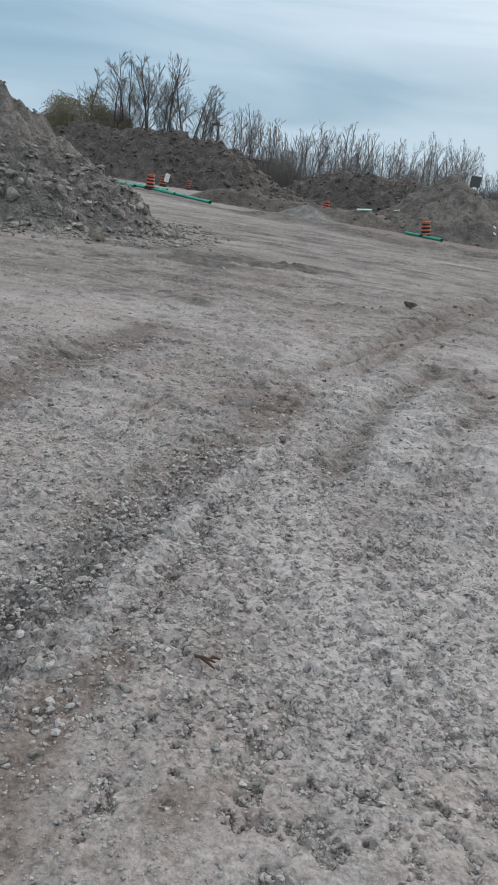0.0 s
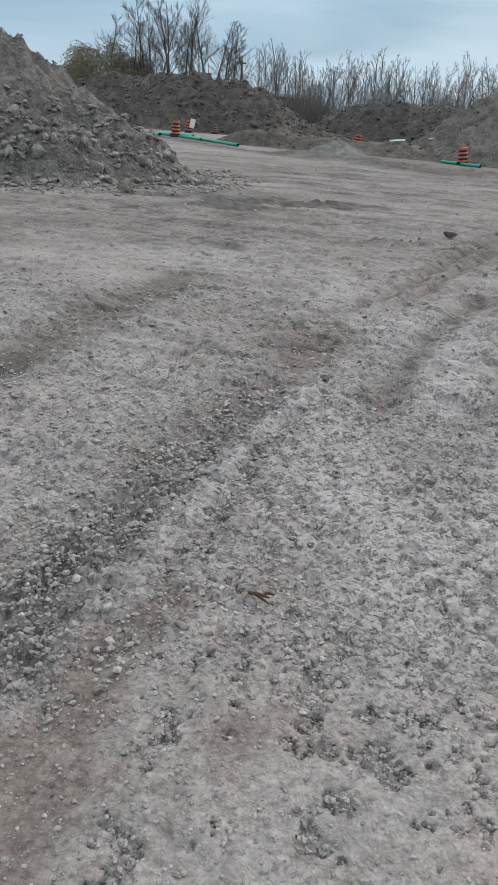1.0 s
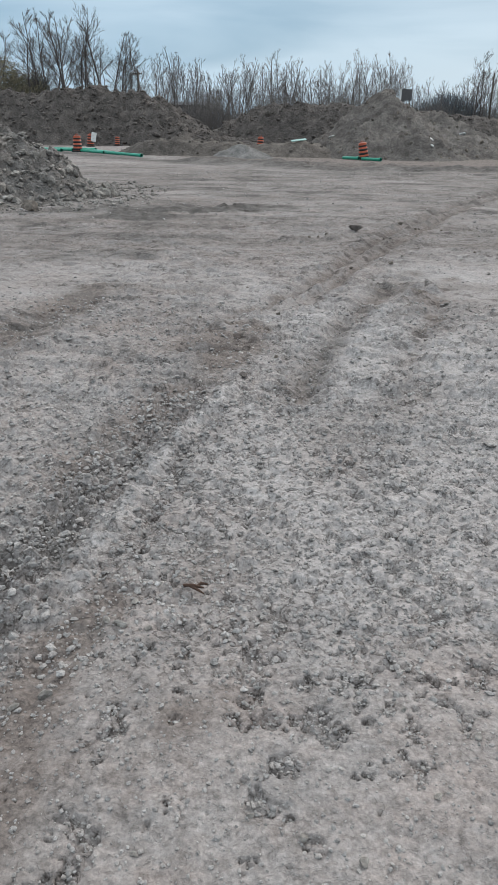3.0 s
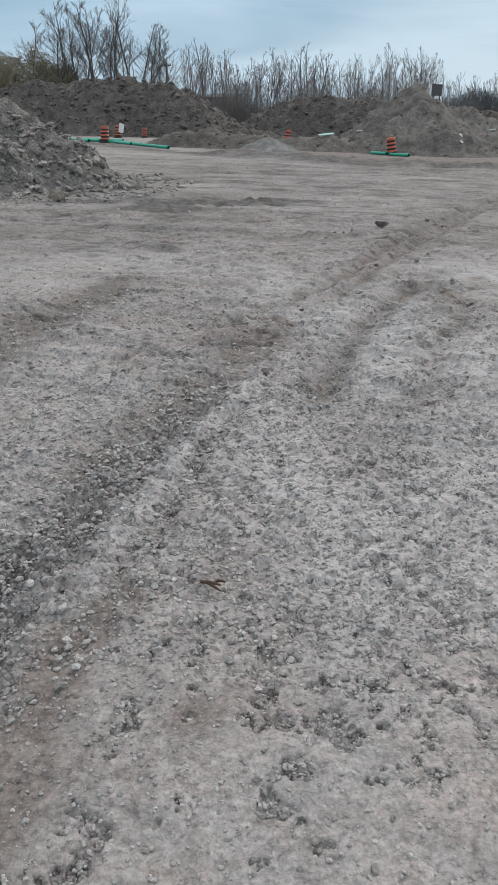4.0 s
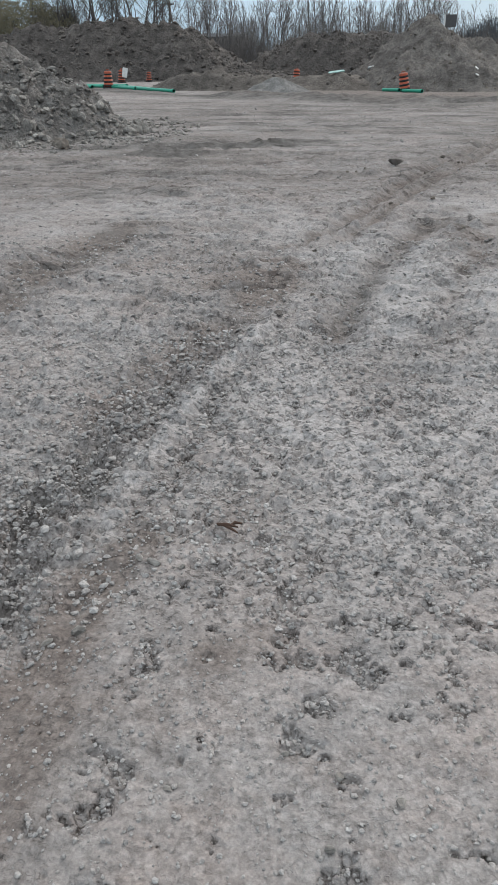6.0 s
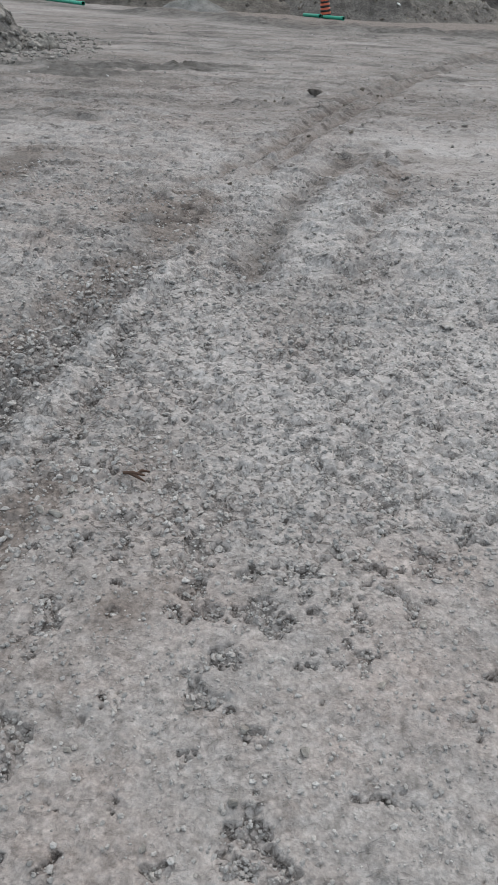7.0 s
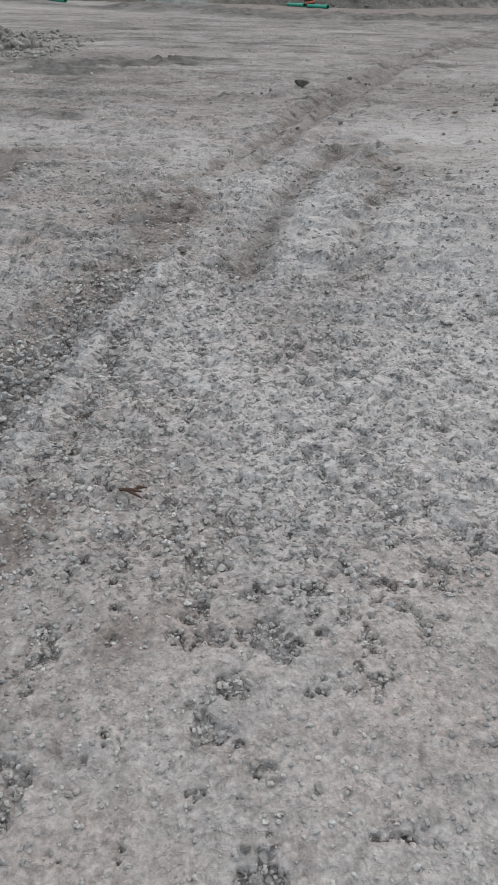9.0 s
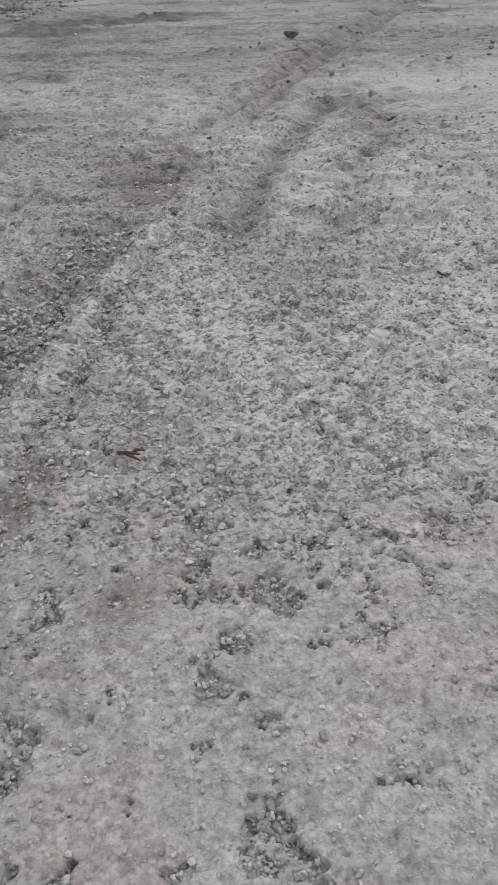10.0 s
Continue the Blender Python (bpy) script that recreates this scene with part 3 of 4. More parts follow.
def turns(rng, n):
    q = rng.normal(size=(n, 4))
    q /= np.linalg.norm(q, axis=1)[:, None]
    w, x, y, z = q.T
    return np.stack([1 - 2 * (y * y + z * z), 2 * (x * y - z * w), 2 * (x * z + y * w), 2 * (x * y + z * w), 1 - 2 * (x * x + z * z), 2 * (y * z - x * w),
                     2 * (x * z - y * w), 2 * (y * z + x * w), 1 - 2 * (x * x + y * y)], 1).reshape(n, 3, 3)


def scatter_mesh(name, shapes, places, sizes, mat, rng, squash=0.7):
    """One mesh of many stones."""
    vs, fs, start = [], [], 0
    kind = rng.integers(0, len(shapes), len(places))
    rot = turns(rng, len(places))
    for k, (v, f) in enumerate(shapes):
        ids = np.nonzero(kind == k)[0]
        if not len(ids):
            continue
        p = np.einsum("nij,vj->nvi", rot[ids], v) * sizes[ids][:, None, None]
        p[:, :, 2] *= squash
        p += places[ids][:, None, :]
        vs.append(p.reshape(-1, 3))
        fs.append((f[None] + (np.arange(len(ids)) * len(v))[:, None, None]).reshape(-1, 3) + start)
        start += len(ids) * len(v)
    return mesh_of(name, np.concatenate(vs), np.concatenate(fs), mat, True)


def grid_faces(rows, cols):
    i = np.arange((rows - 1) * cols).reshape(rows - 1, cols)[:, :-1]
    return np.stack([i, i + 1, i + cols + 1, i + cols], -1).reshape(-1, 4)


# ---- the ground, one sheet to the horizon ----
def build_ground():
    rows_y = np.concatenate([[-1500, -300, -60, -12, -3, -0.5, 0.3], np.geomspace(0.72, 12, 850), np.geomspace(12.1, 62, 260), np.geomspace(64, 3000, 46)])
    side = np.concatenate([-np.geomspace(60, 1.04, 16), np.linspace(-1, 1, 530), np.geomspace(1.04, 60, 16)])
    wide = 0.85 + 0.47 * np.maximum(rows_y, 0) + np.where(rows_y < 0, 6, 0)
    x = side[None, :] * wide[:, None]
    y = np.repeat(rows_y[:, None], len(side), 1)
    z = ground_z(x, y)
    me = mesh_of("ground", np.stack([x, y, z], -1).reshape(-1, 3), grid_faces(*x.shape), M_GROUND)
    brown, loose, damp_dark, pale = ground_marks(x.ravel(), y.ravel())
    at = me.color_attributes.new("marks", "FLOAT_COLOR", "POINT")
    at.data.foreach_set("color", np.stack([brown, loose, damp_dark, pale], 1).astype(np.float32).ravel())
    # how broken the surface is, for the painted chink shade and relief: fine between stones, short bars of tyre lugs
    # and long scrapes
    px, py = x.ravel(), y.ravel()
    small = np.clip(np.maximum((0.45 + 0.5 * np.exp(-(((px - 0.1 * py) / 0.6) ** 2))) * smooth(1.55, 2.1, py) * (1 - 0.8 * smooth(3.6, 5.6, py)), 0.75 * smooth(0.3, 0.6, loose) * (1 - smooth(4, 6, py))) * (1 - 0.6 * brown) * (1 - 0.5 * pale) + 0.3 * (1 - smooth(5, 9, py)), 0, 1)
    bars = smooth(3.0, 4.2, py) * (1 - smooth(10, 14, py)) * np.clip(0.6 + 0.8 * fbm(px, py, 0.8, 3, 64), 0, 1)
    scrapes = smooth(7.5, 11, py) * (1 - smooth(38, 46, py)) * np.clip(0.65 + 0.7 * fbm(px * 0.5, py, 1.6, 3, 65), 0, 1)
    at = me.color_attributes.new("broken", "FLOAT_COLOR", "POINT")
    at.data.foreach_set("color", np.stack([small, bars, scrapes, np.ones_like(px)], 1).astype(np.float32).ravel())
    return tagged(new("ground", me), "packed grey gravel yard with tyre ruts and brown soil stains", "ground", kind="structure")


build_ground()


def build_gravel():
    """Loose crushed stone over the yard."""
    rng = np.random.default_rng(11)
    places, sizes = [], []
    for y0, y1, dens, lo, hi in ((0.8, 1.7, 15000, 0.007, 0.022), (1.7, 2.6, 8200, 0.009, 0.032), (2.6, 4.2, 3200, 0.012, 0.042), (4.2, 7.0, 900, 0.016, 0.05), (7.0, 13.0, 80, 0.018, 0.05), (13.0, 30.0, 9, 0.03, 0.09)):
        half = 0.75 + 0.42 * y1
        n = int(dens * (y1 - y0) * 2 * half)
        x, y = rng.uniform(-half, half, n), rng.uniform(y0, y1, n)
        _, loose, _, pale = ground_marks(x, y)
        keep = rng.random(n) < np.maximum(loose, (0.10 + 0.28 * smooth(1.6, 2.3, y)) * (1 - 0.4 * pale)) * np.where(np.abs(x) < 0.55 + 0.42 * y, 1, 0)
        x, y = x[keep], y[keep]
        s = lo * (hi / lo) ** (rng.random(len(x)) ** 2.4)
        places.append(np.stack([x, y, ground_z(x, y) + 0.1 * s], 1))
        sizes.append(s)
    n = 9000
    x, y = rng.uniform(-1.6, 0.2, n), rng.uniform(1.5, 4.8, n)
    d, _, _ = along(x, y, LOOSE)
    e, _, _ = along(x, y, RIDGE)
    k = rng.random(n) < 0.75 * bump(d, 0.25) * (1 - 0.8 * bump(e, 0.08))
    x, y = x[k], y[k]
    s = 0.014 * (0.05 / 0.014) ** (rng.random(len(x)) ** 1.7)
    places.append(np.stack([x, y, ground_z(x, y) + 0.18 * s], 1))
    sizes.append(s)
    places, sizes = np.concatenate(places), np.concatenate(sizes)
    me = scatter_mesh("gravel", SHAPES_1, places, sizes, M_GRAVEL, rng)
    return tagged(new("gravel", me), "loose crushed grey limestone gravel strewn over the yard", "gravel", kind="stuff")


build_gravel()


def slab(w, d, h, bevel=0.01, z=0.0):
    bm = bmesh.new()
    bmesh.ops.create_cube(bm, size=1)
    bmesh.ops.scale(bm, vec=(w, d, h), verts=bm.verts)
    bmesh.ops.translate(bm, vec=(0, 0, z + h / 2), verts=bm.verts)
    if bevel:
        bmesh.ops.bevel(bm, geom=bm.edges[:], offset=bevel, segments=2, affect="EDGES")
    return bm


def on_ground(x, y):
    return float(ground_z(np.array(x), np.array(y)))


# ---- heaps ----
def heap(name, height, x0, x1, y0, y1, step, mat, label, category="dirt pile"):
    """A heap as a sheet over the ground whose rim dips under it; height(x, y) is above z = 0."""
    xs, ys = np.arange(x0, x1 + step, step), np.arange(y0, y1 + step, step)
    x, y = np.meshgrid(xs, ys)
    rng = np.random.default_rng(len(name))
    x = x + rng.uniform(-0.3, 0.3, x.shape) * step
    y = y + rng.uniform(-0.3, 0.3, x.shape) * step
    h = height(x, y)
    low = ground_z(x, y)
    top = base(name, (x0 + x1) / 2, (y0 + y1) / 2, 0, 0, label, category)
    faces = grid_faces(*x.shape)
    keep = (h - low).ravel()[faces].max(1) > -0.02
    v = np.stack([x - (x0 + x1) / 2, y - (y0 + y1) / 2, np.maximum(h, low - 0.06)], -1).reshape(-1, 3)
    used, back = np.unique(faces[keep], return_inverse=True)
    me = mesh_of("heap_body", v[used], back.reshape(-1, 4), mat)
    under(new("heap_body", me), top)
    return top


def rocks_on(top, height, spots, sizes, mat, name="rock", level=2, singles=0, label="", sink=0.12):
    """Stones lying on a heap: the largest as pieces of their own, the rest joined."""
    rng = np.random.default_rng(len(sizes))
    ox, oy, _ = top.matrix_basis.translation
    z = np.maximum(height(spots[:, 0], spots[:, 1]), ground_z(spots[:, 0], spots[:, 1])) + sink * sizes
    order = np.argsort(-sizes)
    spots, sizes, z = spots[order], sizes[order], z[order]
    shared = [mesh_of(name, v, f, mat, True) for v, f in SHAPES_2]
    for i in range(min(singles, len(sizes))):
        ob = new(name, shared[int(rng.integers(len(shared)))])
        ob.parent = top
        s = float(sizes[i])
        ob.matrix_basis = pose(spots[i, 0] - ox, spots[i, 1] - oy, z[i], *rng.uniform(0, 360, 3).tolist()) @ Matrix.Diagonal((s, s * 0.9, s * 0.75, 1))
    if len(sizes) > singles:
        p = np.stack([spots[singles:, 0] - ox, spots[singles:, 1] - oy, z[singles:]], 1)
        ob = new("rubble", scatter_mesh("rubble", SHAPES_1, p, sizes[singles:], mat, rng))
        ob.parent = top
        tagged(ob, label, kind="stuff")


# the rubble heap beside the yard
PX, PY = -10.3, 18.6


def rubble_z(x, y):
    a = np.arctan2(y - PY, x - PX)
    r = np.hypot(x - PX, (y - PY) * 1.3) * (1 + 0.06 * vnoise(a * 2, 0 * a, 0.8, 61))
    cone = 3.86 - 0.59 * np.sqrt(r * r + 0.2)
    # a second hump that lengthens it to the back and side
    r2 = np.hypot(x + 14.5, y - 20.5)
    cone = np.maximum(cone, 3.9 - 0.7 * r2)
    apron = 0.16 * (1 - smooth(6.3, 7.8, r))
    z = np.maximum(cone, 0) * 1.0 + apron
    on = smooth(0.05, 0.6, z)
    return z + on * (0.24 * fbm(x, y, 1.5, 4, 63, 0.6) + 0.22 * np.abs(fbm(x, y, 0.5, 4, 67, 0.65))) - 0.10


rubble = heap("rubble_pile", rubble_z, -19.5, -1.9, 10.4, 27.5, 0.085, M_PILE, "tall heap of grey broken limestone rubble and fines", "rubble pile")
rng = np.random.default_rng(5)
n = 31000
rx, ry = rng.uniform(-17, -2.2, n), rng.uniform(11.5, 26, n)
away = np.hypot(rx - PX, (ry - PY) * 1.3)
chance = 0.34 + 0.66 * smooth(3.2, 5.6, away) * (1 - smooth(7.0, 8.6, away)) * (0.5 + 0.5 * smooth(-4.6, -6.0, rx))
keep = (rng.random(n) < chance) & (away < 8.6) & (ry < 23)
rx, ry, away = rx[keep], ry[keep], away[keep]
size = 0.045 * (0.28 / 0.045) ** (rng.random(len(rx)) ** 2.9) * (0.5 + 0.75 * smooth(3.2, 5.8, away)) * np.where(away > 7.0, 0.5, 1)
rocks_on(rubble, rubble_z, np.stack([rx, ry], 1), size, M_ROCK, "rock", 2, 280, "pale broken limestone chunks on the heap")


# berms of dark topsoil behind the yard
def ridge_heap(line, width, slope_noise=0.5, seed=0):
    """Height of a long bank: line of (x, y, top)."""
    flat = [(a, b) for a, b, _ in line]
    runs = np.concatenate([[0], np.cumsum([math.hypot(b[0] - a[0], b[1] - a[1]) for a, b in zip(flat, flat[1:])])])
    tops = [t for _, _, t in line]

    def height(x, y):
        d, _, run = along(x, y, flat)
        top = np.interp(run, runs, tops)
        over = smooth(0.1, 1.2, top * (1 - d / width))
        z = top * (1 - smooth(0.12, 1.0, d / width))
        return z + over * slope_noise * (0.5 * fbm(x, y, 3.0, 4, seed, 0.55) + 0.75 * np.abs(fbm(x, y, 1.2, 3, seed + 9, 0.7)) - 0.1) - 0.12
    return height


def clods(top, height, x0, x1, y0, y1, n, lo, hi, seed, singles=60, mat=None, name="clod"):
    rng = np.random.default_rng(seed)
    x, y = rng.uniform(x0, x1, n), rng.uniform(y0, y1, n)
    k = height(x, y) > 0.15
    x, y = x[k], y[k]
    s = lo * (hi / lo) ** (rng.random(len(x)) ** 2.5)
    rocks_on(top, height, np.stack([x, y], 1), s, mat or M_CLOD, name, 2, singles, "lumps of dark soil on the bank", -0.08)


bank_a = ridge_heap([(-46, 84, 3.4), (-36, 82, 3.6), (-27, 78, 3.9), (-19, 77, 4.6), (-13, 77, 4.7), (-9, 76, 3.6), (-5.5, 75, 1.6), (-3.0, 74, 0.7)], 7.0, 0.6, 71)
berm_a = heap("soil_berm", bank_a, -54, 1, 67, 92, 0.30, M_SOIL, "long high bank of dark brown topsoil clods", "soil berm")
clods(berm_a, bank_a, -34, 0, 68.5, 78, 4200, 0.14, 0.8, 3)
bank_b = ridge_heap([(-4.5, 90, 1.0), (-1.5, 88, 2.9), (2.5, 86, 3.9), (8, 86, 3.9), (15, 88, 3.4), (26, 90, 2.6), (45, 92, 2.2)], 7.5, 0.6, 73)
berm_b = heap("soil_berm", bank_b, -13, 54, 77, 100, 0.32, M_SOIL, "second dark brown soil bank with rough clods", "soil berm")
clods(berm_b, bank_b, -6, 30, 79, 88, 3200, 0.14, 0.8, 4)
bank_c = ridge_heap([(-8.6, 50, 0.2), (-6.6, 48.5, 0.95), (-4.6, 48, 1.15), (-2.4, 48, 0.95), (-0.5, 48.5, 0.6), (1.2, 49, 0.85), (2.8, 49, 0.9), (4.5, 49.5, 0.5)], 2.4, 0.4, 77)
mound_c = heap("low_soil_mound", bank_c, -12, 8, 44.5, 54, 0.15, M_SOD, "low uneven mound of brown soil and sod", "dirt mound")
clods(mound_c, bank_c, -9, 5, 45.5, 51, 500, 0.08, 0.4, 6, 30)


def grey_z(x, y):
    r = np.hypot((x + 1.0) / 1.35, y - 45.0)
    return 0.85 - 0.62 * np.sqrt(r * r + 0.05) + 0.08 * fbm(x, y, 0.6, 3, 79)


grey_heap = heap("gravel_mound", grey_z, -3.6, 1.6, 43, 47, 0.08, M_GREYFILL, "small grey mound of crushed stone", "gravel pile")


def sand_z(x, y):
    r = np.hypot(x - 8.3, (y - 52) * 0.95)
    z = 4.0 - 0.68 * np.sqrt(r * r + 0.03)
    z = np.maximum(z, 2.75 - 0.5 * np.hypot((x - 11.2) / 1.15, y - 52.5))
    z = np.maximum(z, 1.8 - 0.55 * np.hypot(x - 9.8, y - 48.3))
    z = np.maximum(z, 1.5 - 0.42 * np.hypot((x - 14.5) / 1.3, y - 52))
    on = smooth(0.0, 0.7, z)
    return z + on * (0.30 * fbm(x, y, 1.8, 4, 83, 0.55) + 0.24 * np.abs(fbm(x, y, 0.6, 3, 87, 0.65))) - 0.12


sand = heap("earth_pile", sand_z, -0.5, 22, 43, 62, 0.13, M_SAND, "pointed heap of brown sandy fill with stones", "dirt pile")
rng = np.random.default_rng(8)
sx, sy = rng.uniform(0.5, 19, 3000), rng.uniform(44, 54, 3000)
k = (sand_z(sx, sy) > 0.02) & (rng.random(3000) < np.where(sand_z(sx, sy) < 0.7, 0.9, 0.3))
sx, sy = sx[k], sy[k]
rocks_on(sand, sand_z, np.stack([sx, sy], 1), 0.06 * (0.35 / 0.06) ** (rng.random(len(sx)) ** 2.4), M_LUMP, "clod", 2, 90, "stones and lumps on the earth heap", -0.05)
for sx, sy, wide in ((10.2, 46.9, 0.3), (10.1, 46.1, 0.22), (12.9, 50.5, 0.4), (4.6, 50.2, 0.35)):
    scrap = base("plastic_scrap", sx, sy, max(float(sand_z(np.array(sx), np.array(sy))), on_ground(sx, sy)) + 0.03, 40 * sx, "torn scrap of dirty white plastic on the earth heap", "plastic scrap", "plastic scraps")
    part("film", slab(wide, 0.7 * wide, 0.06, 0.015), M_WHITE, scrap).matrix_basis = pose(0, 0, 0, 35, 12, 0)
bank_d = ridge_heap([(14, 66, 1.4), (20, 66, 2.2), (27, 67, 2.3), (38, 68, 2.0)], 5.0, 0.5, 91)
berm_d = heap("soil_berm", bank_d, 8, 44, 59, 75, 0.3, M_SOIL, "low brown soil bank at the yard rim", "soil berm")
clods(berm_d, bank_d, 10, 26, 60, 66, 500, 0.1, 0.5, 12, 30)


# ---- traffic drums ----
def lathe(profile, sides=28, cap=True):
    bm = bmesh.new()
    rings = []
    for r, z in profile:
        rings.append([bm.verts.new((r * math.cos(a), r * math.sin(a), z)) for a in (2 * math.pi * k / sides for k in range(sides))])
    for lo, hi in zip(rings, rings[1:]):
        for k in range(sides):
            f = bm.faces.new((lo[k], lo[(k + 1) % sides], hi[(k + 1) % sides], hi[k]))
            f.smooth = True
    if cap:
        bm.faces.new(rings[0][::-1])
        bm.faces.new(rings[-1])
    return bm


def build_drum():
    """A banded traffic drum 1.05 m high on a rubber ring."""
    d = base("traffic_drum", 0, 0, 0, 0, "orange and black banded plastic traffic drum on the yard rim", "traffic drum", "traffic drums")
    part("rubber_base", lathe([(0.36, 0.0), (0.37, 0.02), (0.36, 0.075), (0.30, 0.09), (0.285, 0.09)]), M_RUBBER, d, "black rubber ballast ring")
    part("body", lathe([(0.285, 0.085), (0.283, 0.29), (0.268, 0.295), (0.266, 0.50), (0.252, 0.505), (0.249, 0.71), (0.235, 0.715), (0.232, 0.90), (0.22, 0.935), (0.17, 0.95)]), M_ORANGE, d)
    for z0, z1, r in ((0.11, 0.215, 0.2895), (0.315, 0.42, 0.2735), (0.525, 0.63, 0.2575), (0.73, 0.825, 0.2405)):
        part("band", lathe([(r - 0.004, z0), (r, z0 + 0.004), (r - 0.001, z1 - 0.004), (r - 0.005, z1)], cap=False), M_BLACK, d, "black band")
    bm = bmesh.new()
    for k in range(9):
        a = math.pi * k / 8
        bmesh.ops.create_cube(bm, size=0.035, matrix=Matrix.Translation((0.10 * math.cos(a), 0, 0.945 + 0.10 * math.sin(a))))
    part("handle", bm, M_ORANGE, d)
    return d


drum = build_drum()
drum.matrix_basis = pose(-11.45, 49.6, on_ground(-11.45, 49.6), 0, 0, 20)
leaning = copy_thing(drum, pose(6.12, 45.4, on_ground(6.12, 45.4) - 0.01, 2, -10, 0))
tagged(leaning, "orange and black traffic drum leaning on uneven dirt")
copy_thing(drum, pose(-12.5, 69.0, on_ground(-12.5, 69.0), 3, 2, 100) @ Matrix.Diagonal((0.8, 0.8, 0.8, 1)))
copy_thing(drum, pose(0.05, 63.5, on_ground(0.05, 63.5) - 0.02, 3, -4, 200))
signed = copy_thing(drum, pose(-14.2, 66.0, on_ground(-14.2, 66.0), 0, 3, 0))
tagged(signed, "banded traffic drum carrying a white panel")
panel = part("panel", slab(0.42, 0.03, 0.72, 0.012), M_WHITE, signed, "dirty white plastic panel")
panel.matrix_basis = pose(0.30, -0.36, 0.42, 6, 9, 0)


# ---- green pipes ----
def pipe(a, b, r=0.10, label="green plastic sewer pipe lying on the gravel"):
    a, b = Vector(a), Vector(b)
    long = (b - a).length
    p = base("sewer_pipe", *a, 0, label, "pipe", "green pipes")
    p.matrix_basis = Matrix.Translation(a) @ (b - a).to_track_quat("Z", "Y").to_matrix().to_4x4()
    part("barrel", lathe([(r * 0.9, 0), (r, 0), (r, long - 0.3), (r, long - 0.16)], 20, False), M_GREEN, p)
    part("lining", lathe([(r * 0.9, 0.0), (r * 0.9, long)], 20, False), M_GREEN_IN, p, "dark inside of the pipe")
    part("bell", lathe([(r, long - 0.17), (r * 1.18, long - 0.13), (r * 1.18, long), (r * 1.02, long)], 20, False), M_GREEN, p)
    return p


def lay(x0, y0, x1, y1, r=0.085, lift=0.0):
    a, b = (x0, y0, on_ground(x0, y0) + r * 1.1 + lift), (x1, y1, on_ground(x1, y1) + r * 1.1 + lift)
    return pipe(a, b, r)


lay(-9.1, 46.6, -6.45, 43.3)
lay(-11.75, 50.2, -9.2, 46.75)
lay(-14.9, 53.6, -12.0, 50.6)
lay(-15.2, 52.6, -12.4, 49.3)
lay(-14.6, 55.2, -10.9, 52.4)
lay(-11.0, 50.4, -8.6, 46.5, 0.08)
lay(5.0, 46.2, 5.75, 44.9, 0.085, 0.0)
lay(5.9, 44.7, 6.8, 43.6, 0.085)


# ---- offcut at the rim ----
sheet = base("plastic_sheet", 2.45, 48.6, float(bank_c(np.array(2.45), np.array(48.6))) + 0.04, 12, "pale teal plastic offcut lying on a soil mound", "plastic sheet")
part("board", slab(0.95, 0.3, 0.04, 0.012), M_TEAL, sheet).matrix_basis = pose(0, 0, 0, 14, -7, 0)


# ---- bare trees ----
def sprout(rng, at, way, long, thick, steps=4, bend=0.12, up=0.05, tip=0.3):
    """Many bent shoots at once: their paths and radii."""
    d = way / np.linalg.norm(way, axis=1)[:, None]
    pts = [np.array(at, float)]
    for _ in range(steps):
        d = d + rng.normal(size=d.shape) * bend + (0, 0, up)
        d /= np.linalg.norm(d, axis=1)[:, None]
        pts.append(pts[-1] + d * (np.asarray(long) / steps)[:, None])
    return np.stack(pts, 1), np.asarray(thick)[:, None] * np.linspace(1, tip, steps + 1)[None]


def tubes(path, rad, sides):
    """Corners and faces of a round skin along each path."""
    way = np.gradient(path, axis=1)
    way /= np.linalg.norm(way, axis=2)[..., None] + 1e-9
    ref = np.where(np.abs(way[..., 2:3]) > 0.9, [1.0, 0, 0], [0, 0, 1.0])
    u = np.cross(way, ref)
    u /= np.linalg.norm(u, axis=2)[..., None] + 1e-9
    w = np.cross(way, u)
    a = np.arange(sides) * 2 * np.pi / sides
    ring = path[:, :, None] + rad[:, :, None, None] * (np.cos(a)[:, None] * u[:, :, None] + np.sin(a)[:, None] * w[:, :, None])
    n, m = path.shape[:2]
    t, i, k = np.meshgrid(np.arange(n), np.arange(m - 1), np.arange(sides), indexing="ij")
    lo, k2 = t * m * sides + i * sides, (k + 1) % sides
    return ring.reshape(-1, 3), np.stack([lo + k, lo + k2, lo + sides + k2, lo + sides + k], -1).reshape(-1, 4)


def joined(name, pieces, mat):
    """One mesh of several (corners, faces)."""
    starts = np.concatenate([[0], np.cumsum([len(v) for v, _ in pieces])[:-1]])
    return mesh_of(name, np.concatenate([v for v, _ in pieces]), np.concatenate([f + s for (_, f), s in zip(pieces, starts)]), mat)


def fork(rng, paths, each, first, last, out, rise):
    """Places along each path, evenly mixed, with the way a shoot leaves there."""
    n, m = paths.shape[:2]
    f = first + (last - first) * (np.tile(np.arange(each), n) + rng.random(n * each)) / each
    who = np.repeat(np.arange(n), each)
    q = f * (m - 1)
    i = np.minimum(q.astype(int), m - 2)
    a, b = paths[who, i], paths[who, i + 1]
    along_way = (b - a) / np.linalg.norm(b - a, axis=1)[:, None]
    turn = rng.uniform(0, 2 * np.pi, n * each)
    side = np.stack([np.cos(turn), np.sin(turn), np.zeros_like(turn)], 1)
    return a + (q - i)[:, None] * (b - a), along_way * rise + side * out, f, who


